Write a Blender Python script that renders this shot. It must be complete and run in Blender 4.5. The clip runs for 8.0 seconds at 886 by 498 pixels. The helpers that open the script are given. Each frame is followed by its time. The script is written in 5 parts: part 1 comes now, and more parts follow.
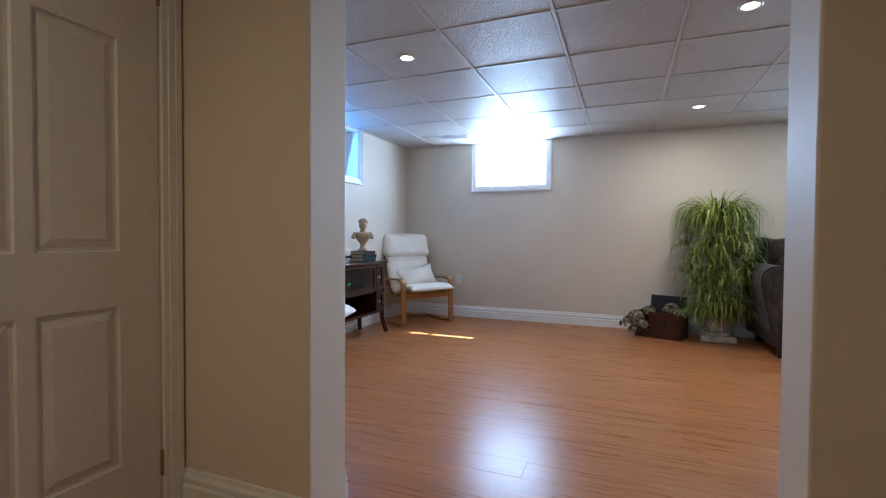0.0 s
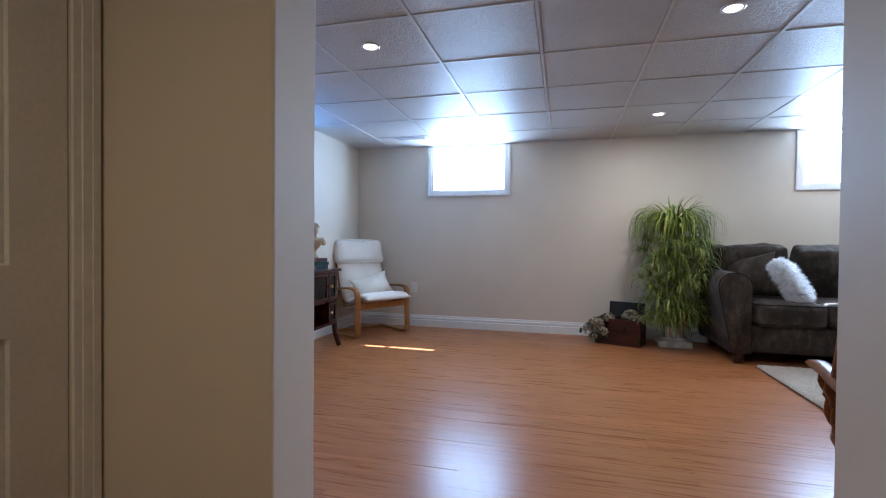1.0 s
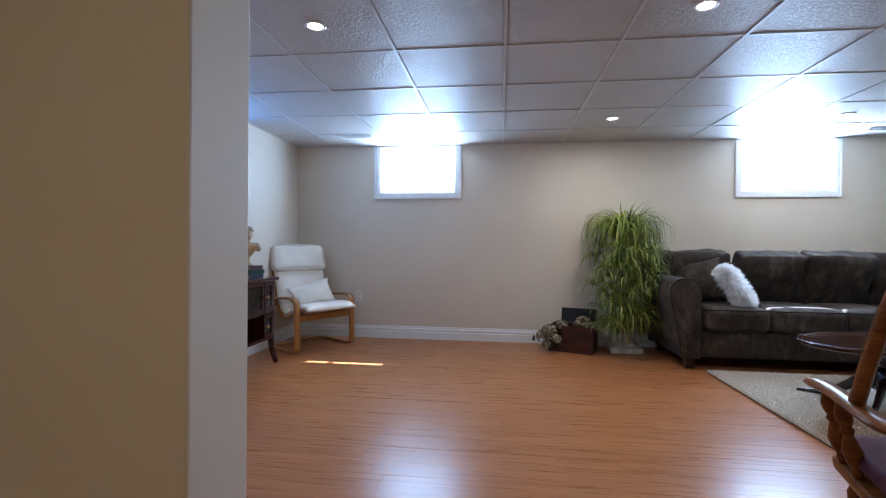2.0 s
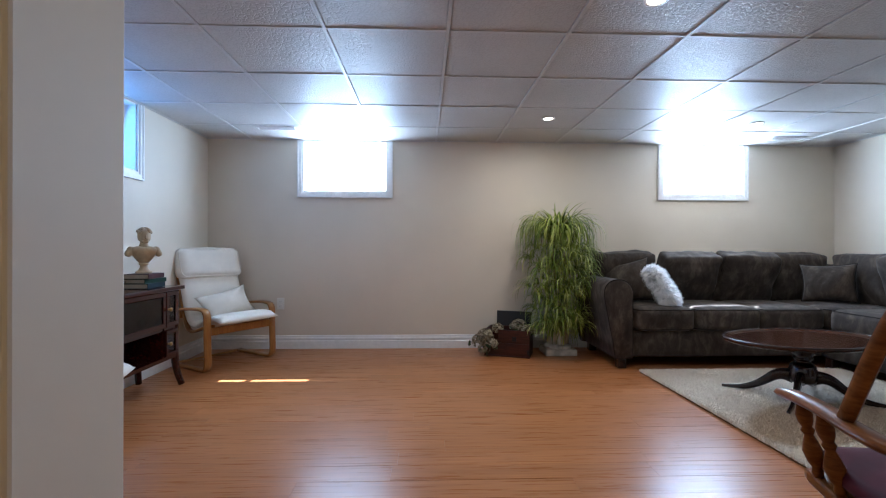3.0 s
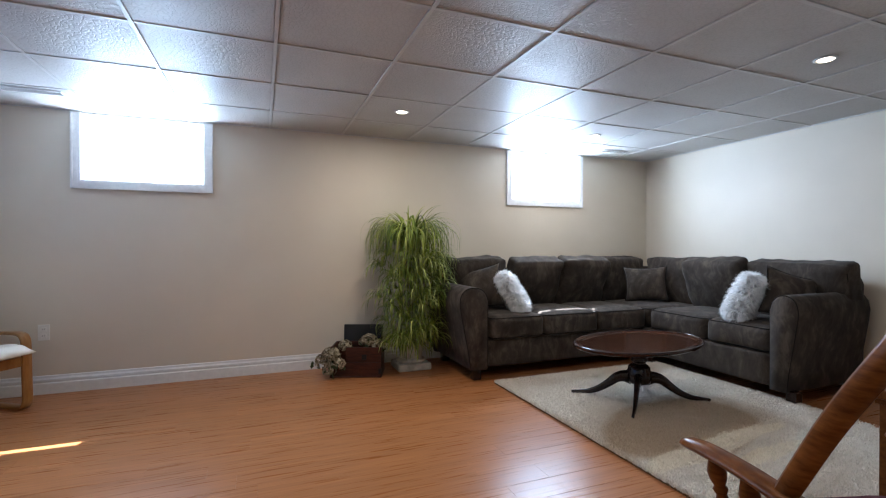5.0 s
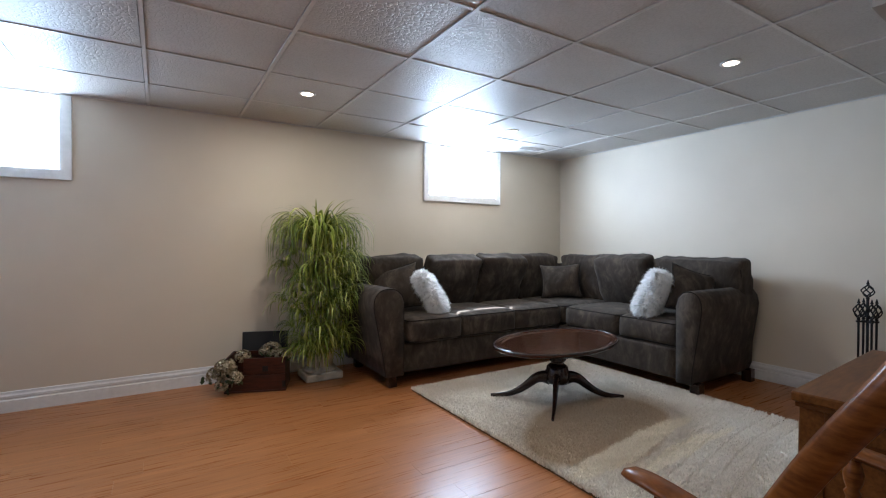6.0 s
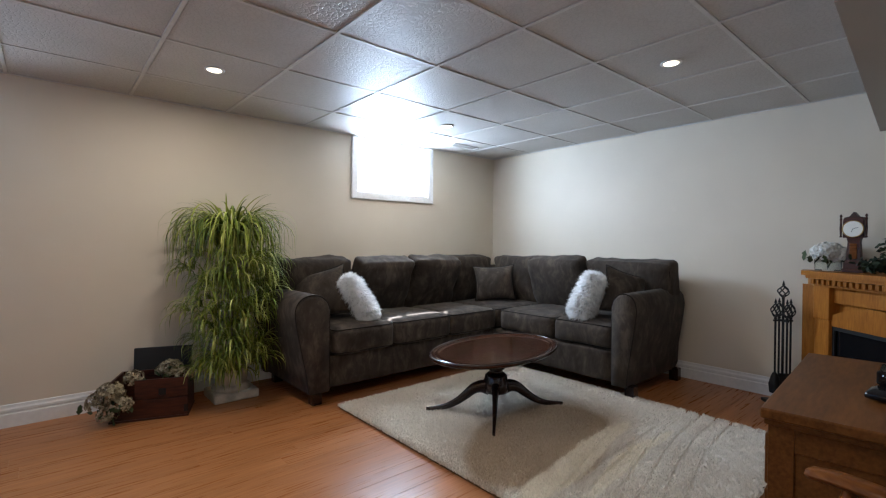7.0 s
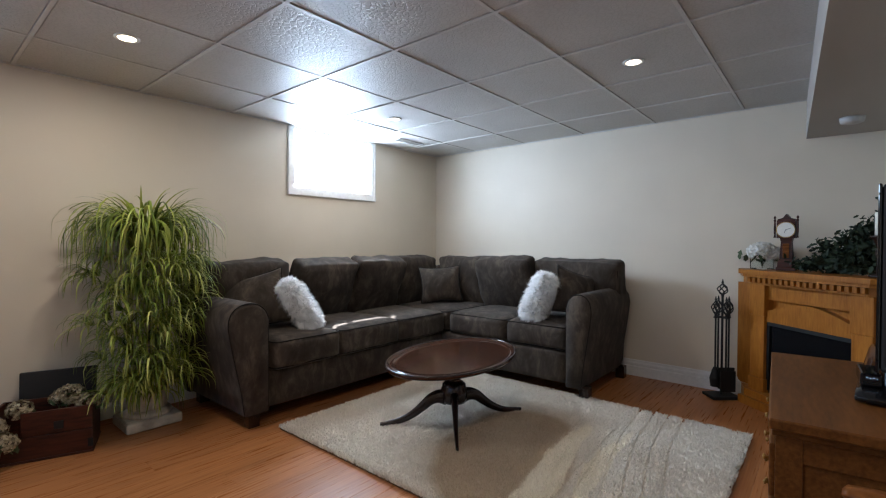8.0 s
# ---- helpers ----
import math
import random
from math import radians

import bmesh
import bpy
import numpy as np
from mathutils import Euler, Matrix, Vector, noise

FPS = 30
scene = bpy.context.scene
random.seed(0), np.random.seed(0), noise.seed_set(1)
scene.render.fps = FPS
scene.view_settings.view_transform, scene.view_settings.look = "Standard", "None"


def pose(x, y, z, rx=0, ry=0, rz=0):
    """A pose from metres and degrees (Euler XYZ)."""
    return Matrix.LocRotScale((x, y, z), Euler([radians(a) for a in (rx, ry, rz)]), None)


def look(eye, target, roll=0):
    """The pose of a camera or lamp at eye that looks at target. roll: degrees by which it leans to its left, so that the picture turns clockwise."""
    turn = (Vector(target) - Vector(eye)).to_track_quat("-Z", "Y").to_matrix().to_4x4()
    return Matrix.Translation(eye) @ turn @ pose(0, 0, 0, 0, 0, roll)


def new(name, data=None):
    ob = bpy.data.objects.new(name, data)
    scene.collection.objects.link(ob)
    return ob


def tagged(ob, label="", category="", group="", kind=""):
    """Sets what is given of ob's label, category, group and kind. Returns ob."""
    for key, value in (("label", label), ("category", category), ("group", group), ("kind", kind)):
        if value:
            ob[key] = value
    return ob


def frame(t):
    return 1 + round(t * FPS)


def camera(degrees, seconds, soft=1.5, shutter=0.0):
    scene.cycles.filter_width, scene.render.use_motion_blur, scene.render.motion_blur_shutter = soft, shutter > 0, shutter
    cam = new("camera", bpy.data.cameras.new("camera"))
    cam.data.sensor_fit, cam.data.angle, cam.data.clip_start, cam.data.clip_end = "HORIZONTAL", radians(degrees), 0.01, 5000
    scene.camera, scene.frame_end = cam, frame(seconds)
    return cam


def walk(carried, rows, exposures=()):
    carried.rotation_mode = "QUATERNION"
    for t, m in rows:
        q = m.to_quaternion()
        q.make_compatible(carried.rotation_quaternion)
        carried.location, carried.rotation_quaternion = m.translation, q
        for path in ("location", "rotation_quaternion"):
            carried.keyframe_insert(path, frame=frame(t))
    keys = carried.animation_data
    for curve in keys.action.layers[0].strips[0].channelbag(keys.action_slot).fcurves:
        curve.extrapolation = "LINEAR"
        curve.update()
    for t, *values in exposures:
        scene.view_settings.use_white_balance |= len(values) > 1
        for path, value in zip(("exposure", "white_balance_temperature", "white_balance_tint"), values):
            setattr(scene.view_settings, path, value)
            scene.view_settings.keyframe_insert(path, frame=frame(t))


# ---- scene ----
cam = camera(88.0, 8.0, 1.15)
PATH = [
    (0, (0.347, -5.383, 0.971), (-0.389, -3.524, 0.919), 0.4),
    (0.5, (0.234, -5.291, 0.978), (-0.387, -3.39, 0.94), 0.5),
    (1, (0.127, -5.203, 0.981), (-0.375, -3.268, 0.953), 0.5),
    (2.5, (-0.069, -4.835, 1.004), (-0.163, -2.837, 1.0), 0.4),
    (3, (-0.112, -4.724, 1.01), (-0.032, -2.726, 1.007), 0.2),
    (3.5, (-0.118, -4.61, 1.029), (0.123, -2.625, 1.023), 0.2),
    (4, (-0.115, -4.493, 1.054), (0.295, -2.535, 1.046), 0.1),
    (4.5, (-0.097, -4.377, 1.073), (0.472, -2.46, 1.066), 0.1),
    (6, (0.062, -4.049, 1.097), (1.114, -2.348, 1.07), 0.1),
    (6.5, (0.138, -3.942, 1.098), (1.327, -2.334, 1.07), 0.2),
    (7, (0.174, -3.808, 1.109), (1.483, -2.296, 1.081), 0.3),
    (7.5, (0.186, -3.661, 1.116), (1.606, -2.252, 1.089), 0.3),
    (8, (0.191, -3.536, 1.121), (1.722, -2.25, 1.089), 0.2),
]
walk(cam, [(t, look(eye, target, roll)) for t, eye, target, roll in PATH], [(0.0, 3.44, 5250, 10), (1.0, 3.36, 5050, 10), (2.5, 3.32, 5250, 10), (4.5, 3.32, 5600, 10), (6.0, 3.23, 5800, 10), (8.0, 3.12, 5900, 10)])

# ---------- light ----------
WALL_N, WALL_W, WALL_E, WALL_S, CEIL = -0.07, -2.27, 4.19, -4.0, 2.09
HALL_W, HALL_E, HALL_S = -1.13, 1.75, -6.4
JAMB_L, JAMB_R, THICK = -0.571, 0.718, 0.2
TAN_SUN, SUN_AZ = 1.45, 0.31        # rise per metre towards north, drift to the east

world = bpy.data.worlds.new("sky")
scene.world = world
world.use_nodes = True
wn = world.node_tree.nodes
sky = wn.new("ShaderNodeTexSky")
sky.sky_type, sky.sun_disc = "NISHITA", False
sky.sun_elevation = math.atan2(TAN_SUN, math.hypot(1, SUN_AZ))
sky.sun_rotation = math.atan2(SUN_AZ, 1)
world.node_tree.links.new(sky.outputs[0], wn["Background"].inputs[0])
wn["Background"].inputs[1].default_value = 0.05


def lamp(name, kind, m, energy, colour, **more):
    data = bpy.data.lights.new(name, kind)
    data.energy, data.color = energy, colour
    for key, value in more.items():
        if key == "angle": data.angle = value
        if key == "shape": data.shape = value
        if key == "size": data.size = value
        if key == "size_y": data.size_y = value
        if key == "spread": data.spread = value
    ob = new(name, data)
    ob.matrix_world = m
    return ob


lamp("sun", "SUN", look((SUN_AZ * 10, 10, 10 * TAN_SUN), (0, 0, 0)), 5.0, (1, 0.97, 0.92), angle=radians(0.5))
WIN_Z0, WIN_Z1, TRIM = 1.575, 2.083, 0.06
WINDOWS_N = [(-1.326, -0.497), (2.352, 3.19)]
WINDOW_W = (-2.05, -1.20)
for x0, x1 in WINDOWS_N:
    lamp("window_daylight", "AREA", look(((x0 + x1) / 2, 0.115, (WIN_Z0 + WIN_Z1) / 2), ((x0 + x1) / 2, -3, 1.5)), 7.4 if x0 > 0 else 4.6, (0.66, 0.82, 1.0) if x0 > 0 else (0.60, 0.79, 1.0), shape="RECTANGLE", size=x1 - x0 - 0.06, size_y=0.46)
yc = sum(WINDOW_W) / 2
lamp("window_daylight", "AREA", look((WALL_W - 0.115, yc, (WIN_Z0 + WIN_Z1) / 2), (0, yc, 1.3)), 0.65, (0.16, 0.43, 1.0), shape="RECTANGLE", size=0.78, size_y=0.46)
DOWNLIGHTS = {(-0.94, -2.77): 0.45, (0.89, -2.77): 0.95, (2.75, -2.72): 0.22, (0.91, -0.95): 1.05, (2.74, -0.89): 0.9}
for (x, y), watts in DOWNLIGHTS.items():
    lamp("downlight_glow", "AREA", pose(x, y, CEIL - 0.006), watts, (1.0, 0.87, 0.70), shape="DISK", size=0.085)
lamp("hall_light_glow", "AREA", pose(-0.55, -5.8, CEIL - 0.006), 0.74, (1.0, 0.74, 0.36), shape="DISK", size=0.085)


# ---------- materials ----------
PLANK_L, PLANK_W = 1.2, 0.14


def nodes_of(name, rough, metal=0.0):
    mat = bpy.data.materials.new(name)
    mat.use_nodes = True
    nt = mat.node_tree
    bsdf = nt.nodes["Principled BSDF"]
    bsdf.inputs["Roughness"].default_value = rough
    bsdf.inputs["Metallic"].default_value = metal
    return mat, nt, bsdf


def node(nt, kind, **values):
    n = nt.nodes.new(kind)
    for key, value in values.items():
        n.inputs[key.replace("_", " ")].default_value = value
    return n


def coords(nt, scale=(1, 1, 1), world_space=False):
    if world_space:
        src = nt.nodes.new("ShaderNodeNewGeometry").outputs["Position"]
    else:
        src = nt.nodes.new("ShaderNodeTexCoord").outputs["Object"]
    mp = nt.nodes.new("ShaderNodeMapping")
    mp.inputs["Scale"].default_value = scale
    nt.links.new(src, mp.inputs[0])
    return mp.outputs[0]


def ramp(nt, fac, stops):
    r = nt.nodes.new("ShaderNodeValToRGB")
    while len(r.color_ramp.elements) < len(stops):
        r.color_ramp.elements.new(0.5)
    for e, (p, c) in zip(r.color_ramp.elements, stops):
        e.position, e.color = p, (*c, 1)
    nt.links.new(fac, r.inputs[0])
    return r.outputs[0]


def mixed(nt, mode, fac, a, b):
    m = nt.nodes.new("ShaderNodeMix")
    m.data_type, m.blend_type = "RGBA", mode
    if hasattr(fac, "is_linked"): nt.links.new(fac, m.inputs[0])
    else: m.inputs[0].default_value = fac
    for socket, v in ((m.inputs[6], a), (m.inputs[7], b)):
        if hasattr(v, "is_linked"): nt.links.new(v, socket)
        else: socket.default_value = (*v, 1)
    return m.outputs[2]


def bump(nt, bsdf, height, strength, distance):
    b = nt.nodes.new("ShaderNodeBump")
    b.inputs["Strength"].default_value, b.inputs["Distance"].default_value = strength, distance
    nt.links.new(height, b.inputs["Height"])
    nt.links.new(b.outputs[0], bsdf.inputs["Normal"])


def shade(c, k):
    return tuple(min(1, v * k) for v in c)


def plain(name, colour, rough=0.5, metal=0.0, grain=60, wear=4, depth=0.0005, vary=0.12, strength=0.3):
    """A surface with fine grain and broad, faint unevenness."""
    mat, nt, bsdf = nodes_of(name, rough, metal)
    xyz = coords(nt)
    fine = node(nt, "ShaderNodeTexNoise", Scale=grain, Detail=4.0)
    broad = node(nt, "ShaderNodeTexNoise", Scale=wear, Detail=3.0)
    for n in (fine, broad): nt.links.new(xyz, n.inputs["Vector"])
    c = ramp(nt, broad.outputs[0], [(0.3, shade(colour, 1 - vary)), (0.7, shade(colour, 1 + vary))])
    c = mixed(nt, "MULTIPLY", 0.5, c, ramp(nt, fine.outputs[0], [(0.3, (0.82, 0.82, 0.82)), (0.7, (1, 1, 1))]))
    nt.links.new(c, bsdf.inputs["Base Color"])
    bump(nt, bsdf, fine.outputs[0], strength, depth)
    return mat


def wood(name, light, dark, rough=0.3, scale=(3, 3, 30), coat=0.0, vary=0.25, spec=0.3):
    """Wood whose grain runs along the axis with the smallest scale."""
    mat, nt, bsdf = nodes_of(name, rough)
    xyz = coords(nt, scale)
    warp = node(nt, "ShaderNodeTexNoise", Scale=1.5, Detail=3.0)
    fine = node(nt, "ShaderNodeTexNoise", Scale=6.0, Detail=6.0, Roughness=0.65)
    for n in (warp, fine): nt.links.new(xyz, n.inputs["Vector"])
    both = mixed(nt, "MIX", 0.6, warp.outputs[0], fine.outputs[0])
    c = ramp(nt, both, [(0.35, dark), (0.65, light)])
    info = nt.nodes.new("ShaderNodeObjectInfo")
    c = mixed(nt, "MULTIPLY", vary, c, ramp(nt, info.outputs["Random"], [(0, (0.55, 0.55, 0.55)), (1, (1, 1, 1))]))
    nt.links.new(c, bsdf.inputs["Base Color"])
    bsdf.inputs["Specular IOR Level"].default_value = spec
    bsdf.inputs["Coat Weight"].default_value = coat
    bsdf.inputs["Coat Roughness"].default_value = 0.12
    bump(nt, bsdf, fine.outputs[0], 0.15, 0.0006)
    return mat


def cloth(name, colour, rough=0.9, weave=600, sheen=0.3, wear=9, vary=0.25, depth=0.0006):
    mat, nt, bsdf = nodes_of(name, rough)
    xyz = coords(nt)
    fine = node(nt, "ShaderNodeTexNoise", Scale=weave, Detail=2.0)
    broad = node(nt, "ShaderNodeTexNoise", Scale=wear, Detail=5.0, Roughness=0.6)
    for n in (fine, broad): nt.links.new(xyz, n.inputs["Vector"])
    c = ramp(nt, broad.outputs[0], [(0.3, shade(colour, 1 - vary)), (0.7, shade(colour, 1 + vary))])
    nt.links.new(c, bsdf.inputs["Base Color"])
    bsdf.inputs["Specular IOR Level"].default_value = 0.15
    bsdf.inputs["Sheen Weight"].default_value = sheen
    bsdf.inputs["Sheen Roughness"].default_value = 0.45
    bump(nt, bsdf, fine.outputs[0], 0.4, depth)
    return mat


def brushed_cloth(name, colour):
    """Napped microfibre: lighter and darker strokes where it was brushed."""
    mat, nt, bsdf = nodes_of(name, 0.88)
    xyz = coords(nt, (1, 1, 1), True)
    warp = node(nt, "ShaderNodeTexNoise", Scale=5.0, Detail=2.0)
    nt.links.new(xyz, warp.inputs["Vector"])
    bent = nt.nodes.new("ShaderNodeVectorMath")
    bent.operation = "MULTIPLY_ADD"
    bent.inputs[1].default_value = (0.16, 0.16, 0.16)
    nt.links.new(warp.outputs["Color"], bent.inputs[0])
    nt.links.new(xyz, bent.inputs[2])
    mp = nt.nodes.new("ShaderNodeMapping")
    mp.inputs["Scale"].default_value = (15, 15, 6)
    mp.inputs["Rotation"].default_value = (0.5, 0.35, 0.4)
    nt.links.new(bent.outputs[0], mp.inputs[0])
    stroke = node(nt, "ShaderNodeTexNoise", Scale=1.0, Detail=4.0, Roughness=0.65)
    nt.links.new(mp.outputs[0], stroke.inputs["Vector"])
    patch = node(nt, "ShaderNodeTexNoise", Scale=6.0, Detail=3.0)
    nt.links.new(xyz, patch.inputs["Vector"])
    pile = node(nt, "ShaderNodeTexNoise", Scale=420.0, Detail=2.0)
    nt.links.new(xyz, pile.inputs["Vector"])
    c = ramp(nt, stroke.outputs[0], [(0.30, shade(colour, 0.62)), (0.5, shade(colour, 1.0)), (0.70, shade(colour, 1.9))])
    c = mixed(nt, "MULTIPLY", 0.7, c, ramp(nt, patch.outputs[0], [(0.35, (0.6, 0.6, 0.6)), (0.65, (1.15, 1.15, 1.15))]))
    nt.links.new(c, bsdf.inputs["Base Color"])
    bsdf.inputs["Specular IOR Level"].default_value = 0.15
    bsdf.inputs["Sheen Weight"].default_value = 0.06
    bsdf.inputs["Sheen Roughness"].default_value = 0.5
    bump(nt, bsdf, pile.outputs[0], 0.4, 0.0006)
    return mat


def fur_fibre(name):
    mat, nt, bsdf = nodes_of(name, 0.7)
    geo = nt.nodes.new("ShaderNodeNewGeometry")
    c = ramp(nt, geo.outputs["Random Per Island"], [(0.0, (0.93, 0.93, 0.94)), (1.0, (0.98, 0.98, 0.98))])
    nt.links.new(c, bsdf.inputs["Base Color"])
    thin = nt.nodes.new("ShaderNodeBsdfTranslucent")
    nt.links.new(c, thin.inputs[0])
    mix = nt.nodes.new("ShaderNodeMixShader")
    mix.inputs[0].default_value = 0.45
    nt.links.new(bsdf.outputs[0], mix.inputs[1])
    nt.links.new(thin.outputs[0], mix.inputs[2])
    nt.links.new(mix.outputs[0], nt.nodes["Material Output"].inputs[0])
    return mat


def glass(name, tint=(1, 1, 1), rough=0.0):
    mat, nt, bsdf = nodes_of(name, rough)
    bsdf.inputs["Base Color"].default_value = (*tint, 1)
    bsdf.inputs["Transmission Weight"].default_value = 1.0
    bsdf.inputs["IOR"].default_value = 1.45
    return mat


def glow(name, colour, strength):
    mat, nt, bsdf = nodes_of(name, 0.5)
    bsdf.inputs["Base Color"].default_value = (0.8, 0.8, 0.8, 1)
    bsdf.inputs["Emission Color"].default_value = (*colour, 1)
    bsdf.inputs["Emission Strength"].default_value = strength
    return mat


def floor_wood():
    mat, nt, bsdf = nodes_of("laminate", 0.3)
    bsdf.inputs["Specular IOR Level"].default_value = 0.25
    info = nt.nodes.new("ShaderNodeObjectInfo")
    geo = nt.nodes.new("ShaderNodeNewGeometry").outputs["Position"]
    shift = nt.nodes.new("ShaderNodeVectorMath")
    shift.operation = "MULTIPLY_ADD"
    nt.links.new(info.outputs["Random"], shift.inputs[0])
    shift.inputs[1].default_value = (37, 11, 5)
    nt.links.new(geo, shift.inputs[2])
    mp = nt.nodes.new("ShaderNodeMapping")
    mp.inputs["Scale"].default_value = (2.2, 62, 8)
    nt.links.new(shift.outputs[0], mp.inputs[0])
    grain = node(nt, "ShaderNodeTexNoise", Scale=1.5, Detail=4.0, Roughness=0.55)
    broad = node(nt, "ShaderNodeTexNoise", Scale=0.33, Detail=3.0)
    for n in (grain, broad): nt.links.new(mp.outputs[0], n.inputs["Vector"])
    c = ramp(nt, grain.outputs[0], [(0.25, (0.31, 0.119, 0.040)), (0.5, (0.395, 0.158, 0.054)), (0.75, (0.48, 0.205, 0.074))])
    c = mixed(nt, "MULTIPLY", 0.5, c, ramp(nt, broad.outputs[0], [(0.25, (0.62, 0.56, 0.50)), (0.7, (1, 1, 1))]))
    c = mixed(nt, "MULTIPLY", 0.30, c, ramp(nt, info.outputs["Random"], [(0, (0.72, 0.67, 0.62)), (1, (1, 1, 1))]))
    nt.links.new(c, bsdf.inputs["Base Color"])
    r = nt.nodes.new("ShaderNodeMapRange")
    r.inputs["To Min"].default_value, r.inputs["To Max"].default_value = 0.22, 0.36
    nt.links.new(grain.outputs[0], r.inputs[0])
    nt.links.new(r.outputs[0], bsdf.inputs["Roughness"])
    return mat


def wall_paint(name, colour):
    mat, nt, bsdf = nodes_of(name, 0.55)
    xyz = coords(nt, world_space=True)
    roller = node(nt, "ShaderNodeTexNoise", Scale=220.0, Detail=3.0)
    broad = node(nt, "ShaderNodeTexNoise", Scale=1.3, Detail=4.0)
    for n in (roller, broad): nt.links.new(xyz, n.inputs["Vector"])
    c = ramp(nt, broad.outputs[0], [(0.3, shade(colour, 0.95)), (0.7, shade(colour, 1.04))])
    nt.links.new(c, bsdf.inputs["Base Color"])
    bump(nt, bsdf, roller.outputs[0], 0.18, 0.0006)
    return mat


def ceiling_tile():
    """Vinyl-faced tile with an embossed, crinkled relief, its crease shading also in the colour."""
    mat, nt, bsdf = nodes_of("ceiling_tile", 0.5)
    bsdf.inputs["Specular IOR Level"].default_value = 0.3
    xyz = coords(nt, world_space=True)
    warp = node(nt, "ShaderNodeTexNoise", Scale=22.0, Detail=2.0)
    nt.links.new(xyz, warp.inputs["Vector"])
    off = nt.nodes.new("ShaderNodeVectorMath")
    off.operation = "MULTIPLY_ADD"
    nt.links.new(warp.outputs["Color"], off.inputs[0])
    off.inputs[1].default_value = (0.035, 0.035, 0.0)
    nt.links.new(xyz, off.inputs[2])
    cells = node(nt, "ShaderNodeTexVoronoi", Scale=44.0)
    cells.feature = "DISTANCE_TO_EDGE"
    nt.links.new(off.outputs[0], cells.inputs["Vector"])
    relief = ramp(nt, cells.outputs["Distance"], [(0.0, (0, 0, 0)), (0.16, (1, 1, 1))])
    fine = node(nt, "ShaderNodeTexNoise", Scale=90.0, Detail=3.0)
    nt.links.new(xyz, fine.inputs["Vector"])
    height = mixed(nt, "MIX", 0.3, relief, fine.outputs[0])
    broad = node(nt, "ShaderNodeTexNoise", Scale=2.0, Detail=3.0)
    nt.links.new(xyz, broad.inputs["Vector"])
    c = ramp(nt, broad.outputs[0], [(0.3, (0.50, 0.48, 0.46)), (0.7, (0.56, 0.54, 0.52))])
    # shade in the embossed creases, multiplied into the tile colour
    c = mixed(nt, "MULTIPLY", 0.35, c, ramp(nt, height, [(0.1, (0.70, 0.69, 0.68)), (0.7, (1, 1, 1))]))
    nt.links.new(c, bsdf.inputs["Base Color"])
    bump(nt, bsdf, height, 0.8, 0.0019)
    return mat


M_WALL = wall_paint("greige_paint", (0.67, 0.595, 0.485))
M_TRIM = plain("white_trim_paint", (0.80, 0.79, 0.77), 0.35, grain=30, vary=0.03, strength=0.05)
M_DOOR = plain("white_door_paint", (0.74, 0.72, 0.68), 0.4, grain=90, vary=0.04, strength=0.1)
M_TILE = ceiling_tile()
M_TBAR = plain("white_metal_grid", (0.60, 0.58, 0.56), 0.38, grain=20, vary=0.03, strength=0.05)
# wall paint darkened: the soffit's shade is put into its base colour
M_SHADED_PAINT = wall_paint("shaded_wall_paint", (0.36, 0.335, 0.31))
M_FLOOR = floor_wood()
M_SUB = plain("dark_subfloor", (0.07, 0.035, 0.018), 0.8)
M_VINYL = plain("white_vinyl", (0.82, 0.83, 0.84), 0.3, grain=20, vary=0.02, strength=0.03)
M_GLASS = glass("window_glass")
M_SMOKE = glass("smoked_glass", (0.30, 0.30, 0.31))
M_CLEAR = glass("clear_glass", (0.95, 0.98, 0.96))
M_SOFA = brushed_cloth("charcoal_microfibre", (0.053, 0.041, 0.032))
M_PIPING = cloth("dark_piping", (0.017, 0.014, 0.012), 0.9, 500, 0.05, 9, 0.2)
M_CANVAS = cloth("cream_canvas", (0.78, 0.73, 0.65), 0.9, 500, 0.1, 6, 0.06)
M_BIRCH = wood("honey_birch", (0.42, 0.20, 0.055), (0.29, 0.125, 0.032), 0.3, (12, 2, 2), 0.3)
M_CHERRY = wood("dark_cherry", (0.055, 0.008, 0.0055), (0.02, 0.0035, 0.0028), 0.2, (14, 2, 14), 0.6)
M_MAHOG = wood("mahogany", (0.062, 0.020, 0.009), (0.015, 0.006, 0.0038), 0.14, (3, 16, 16), 0.0, 0.25, 0.16)
M_EBONY = wood("dark_stained_wood", (0.030, 0.012, 0.009), (0.012, 0.005, 0.004), 0.25, (9, 9, 3), 0.5)
M_OAK = wood("golden_oak", (0.42, 0.16, 0.021), (0.26, 0.088, 0.010), 0.4, (16, 16, 2), 0.0, 0.25, 0.2)
M_OAKTOP = wood("oak_top", (0.16, 0.062, 0.016), (0.085, 0.032, 0.0085), 0.4, (2, 14, 14), 0.0, 0.25, 0.1)
M_PINE = wood("brown_stained_pine", (0.235, 0.080, 0.018), (0.10, 0.032, 0.007), 0.3, (4, 4, 18), 0.0, 0.25, 0.08)
M_CRATE = wood("old_red_brown_wood", (0.08, 0.02, 0.009), (0.018, 0.006, 0.004), 0.45, (2, 12, 12))
M_BLACK = plain("black_lacquer", (0.009, 0.008, 0.008), 0.6)
M_IRON = plain("black_iron", (0.010, 0.010, 0.010), 0.6, 0.3, grain=150)
M_GLOSS = plain("black_gloss_plastic", (0.008, 0.008, 0.009), 0.08, grain=10, vary=0.02, strength=0.01)
M_STONE = plain("cast_stone", (0.50, 0.46, 0.39), 0.85, grain=45, wear=12, depth=0.004, vary=0.3, strength=0.7)
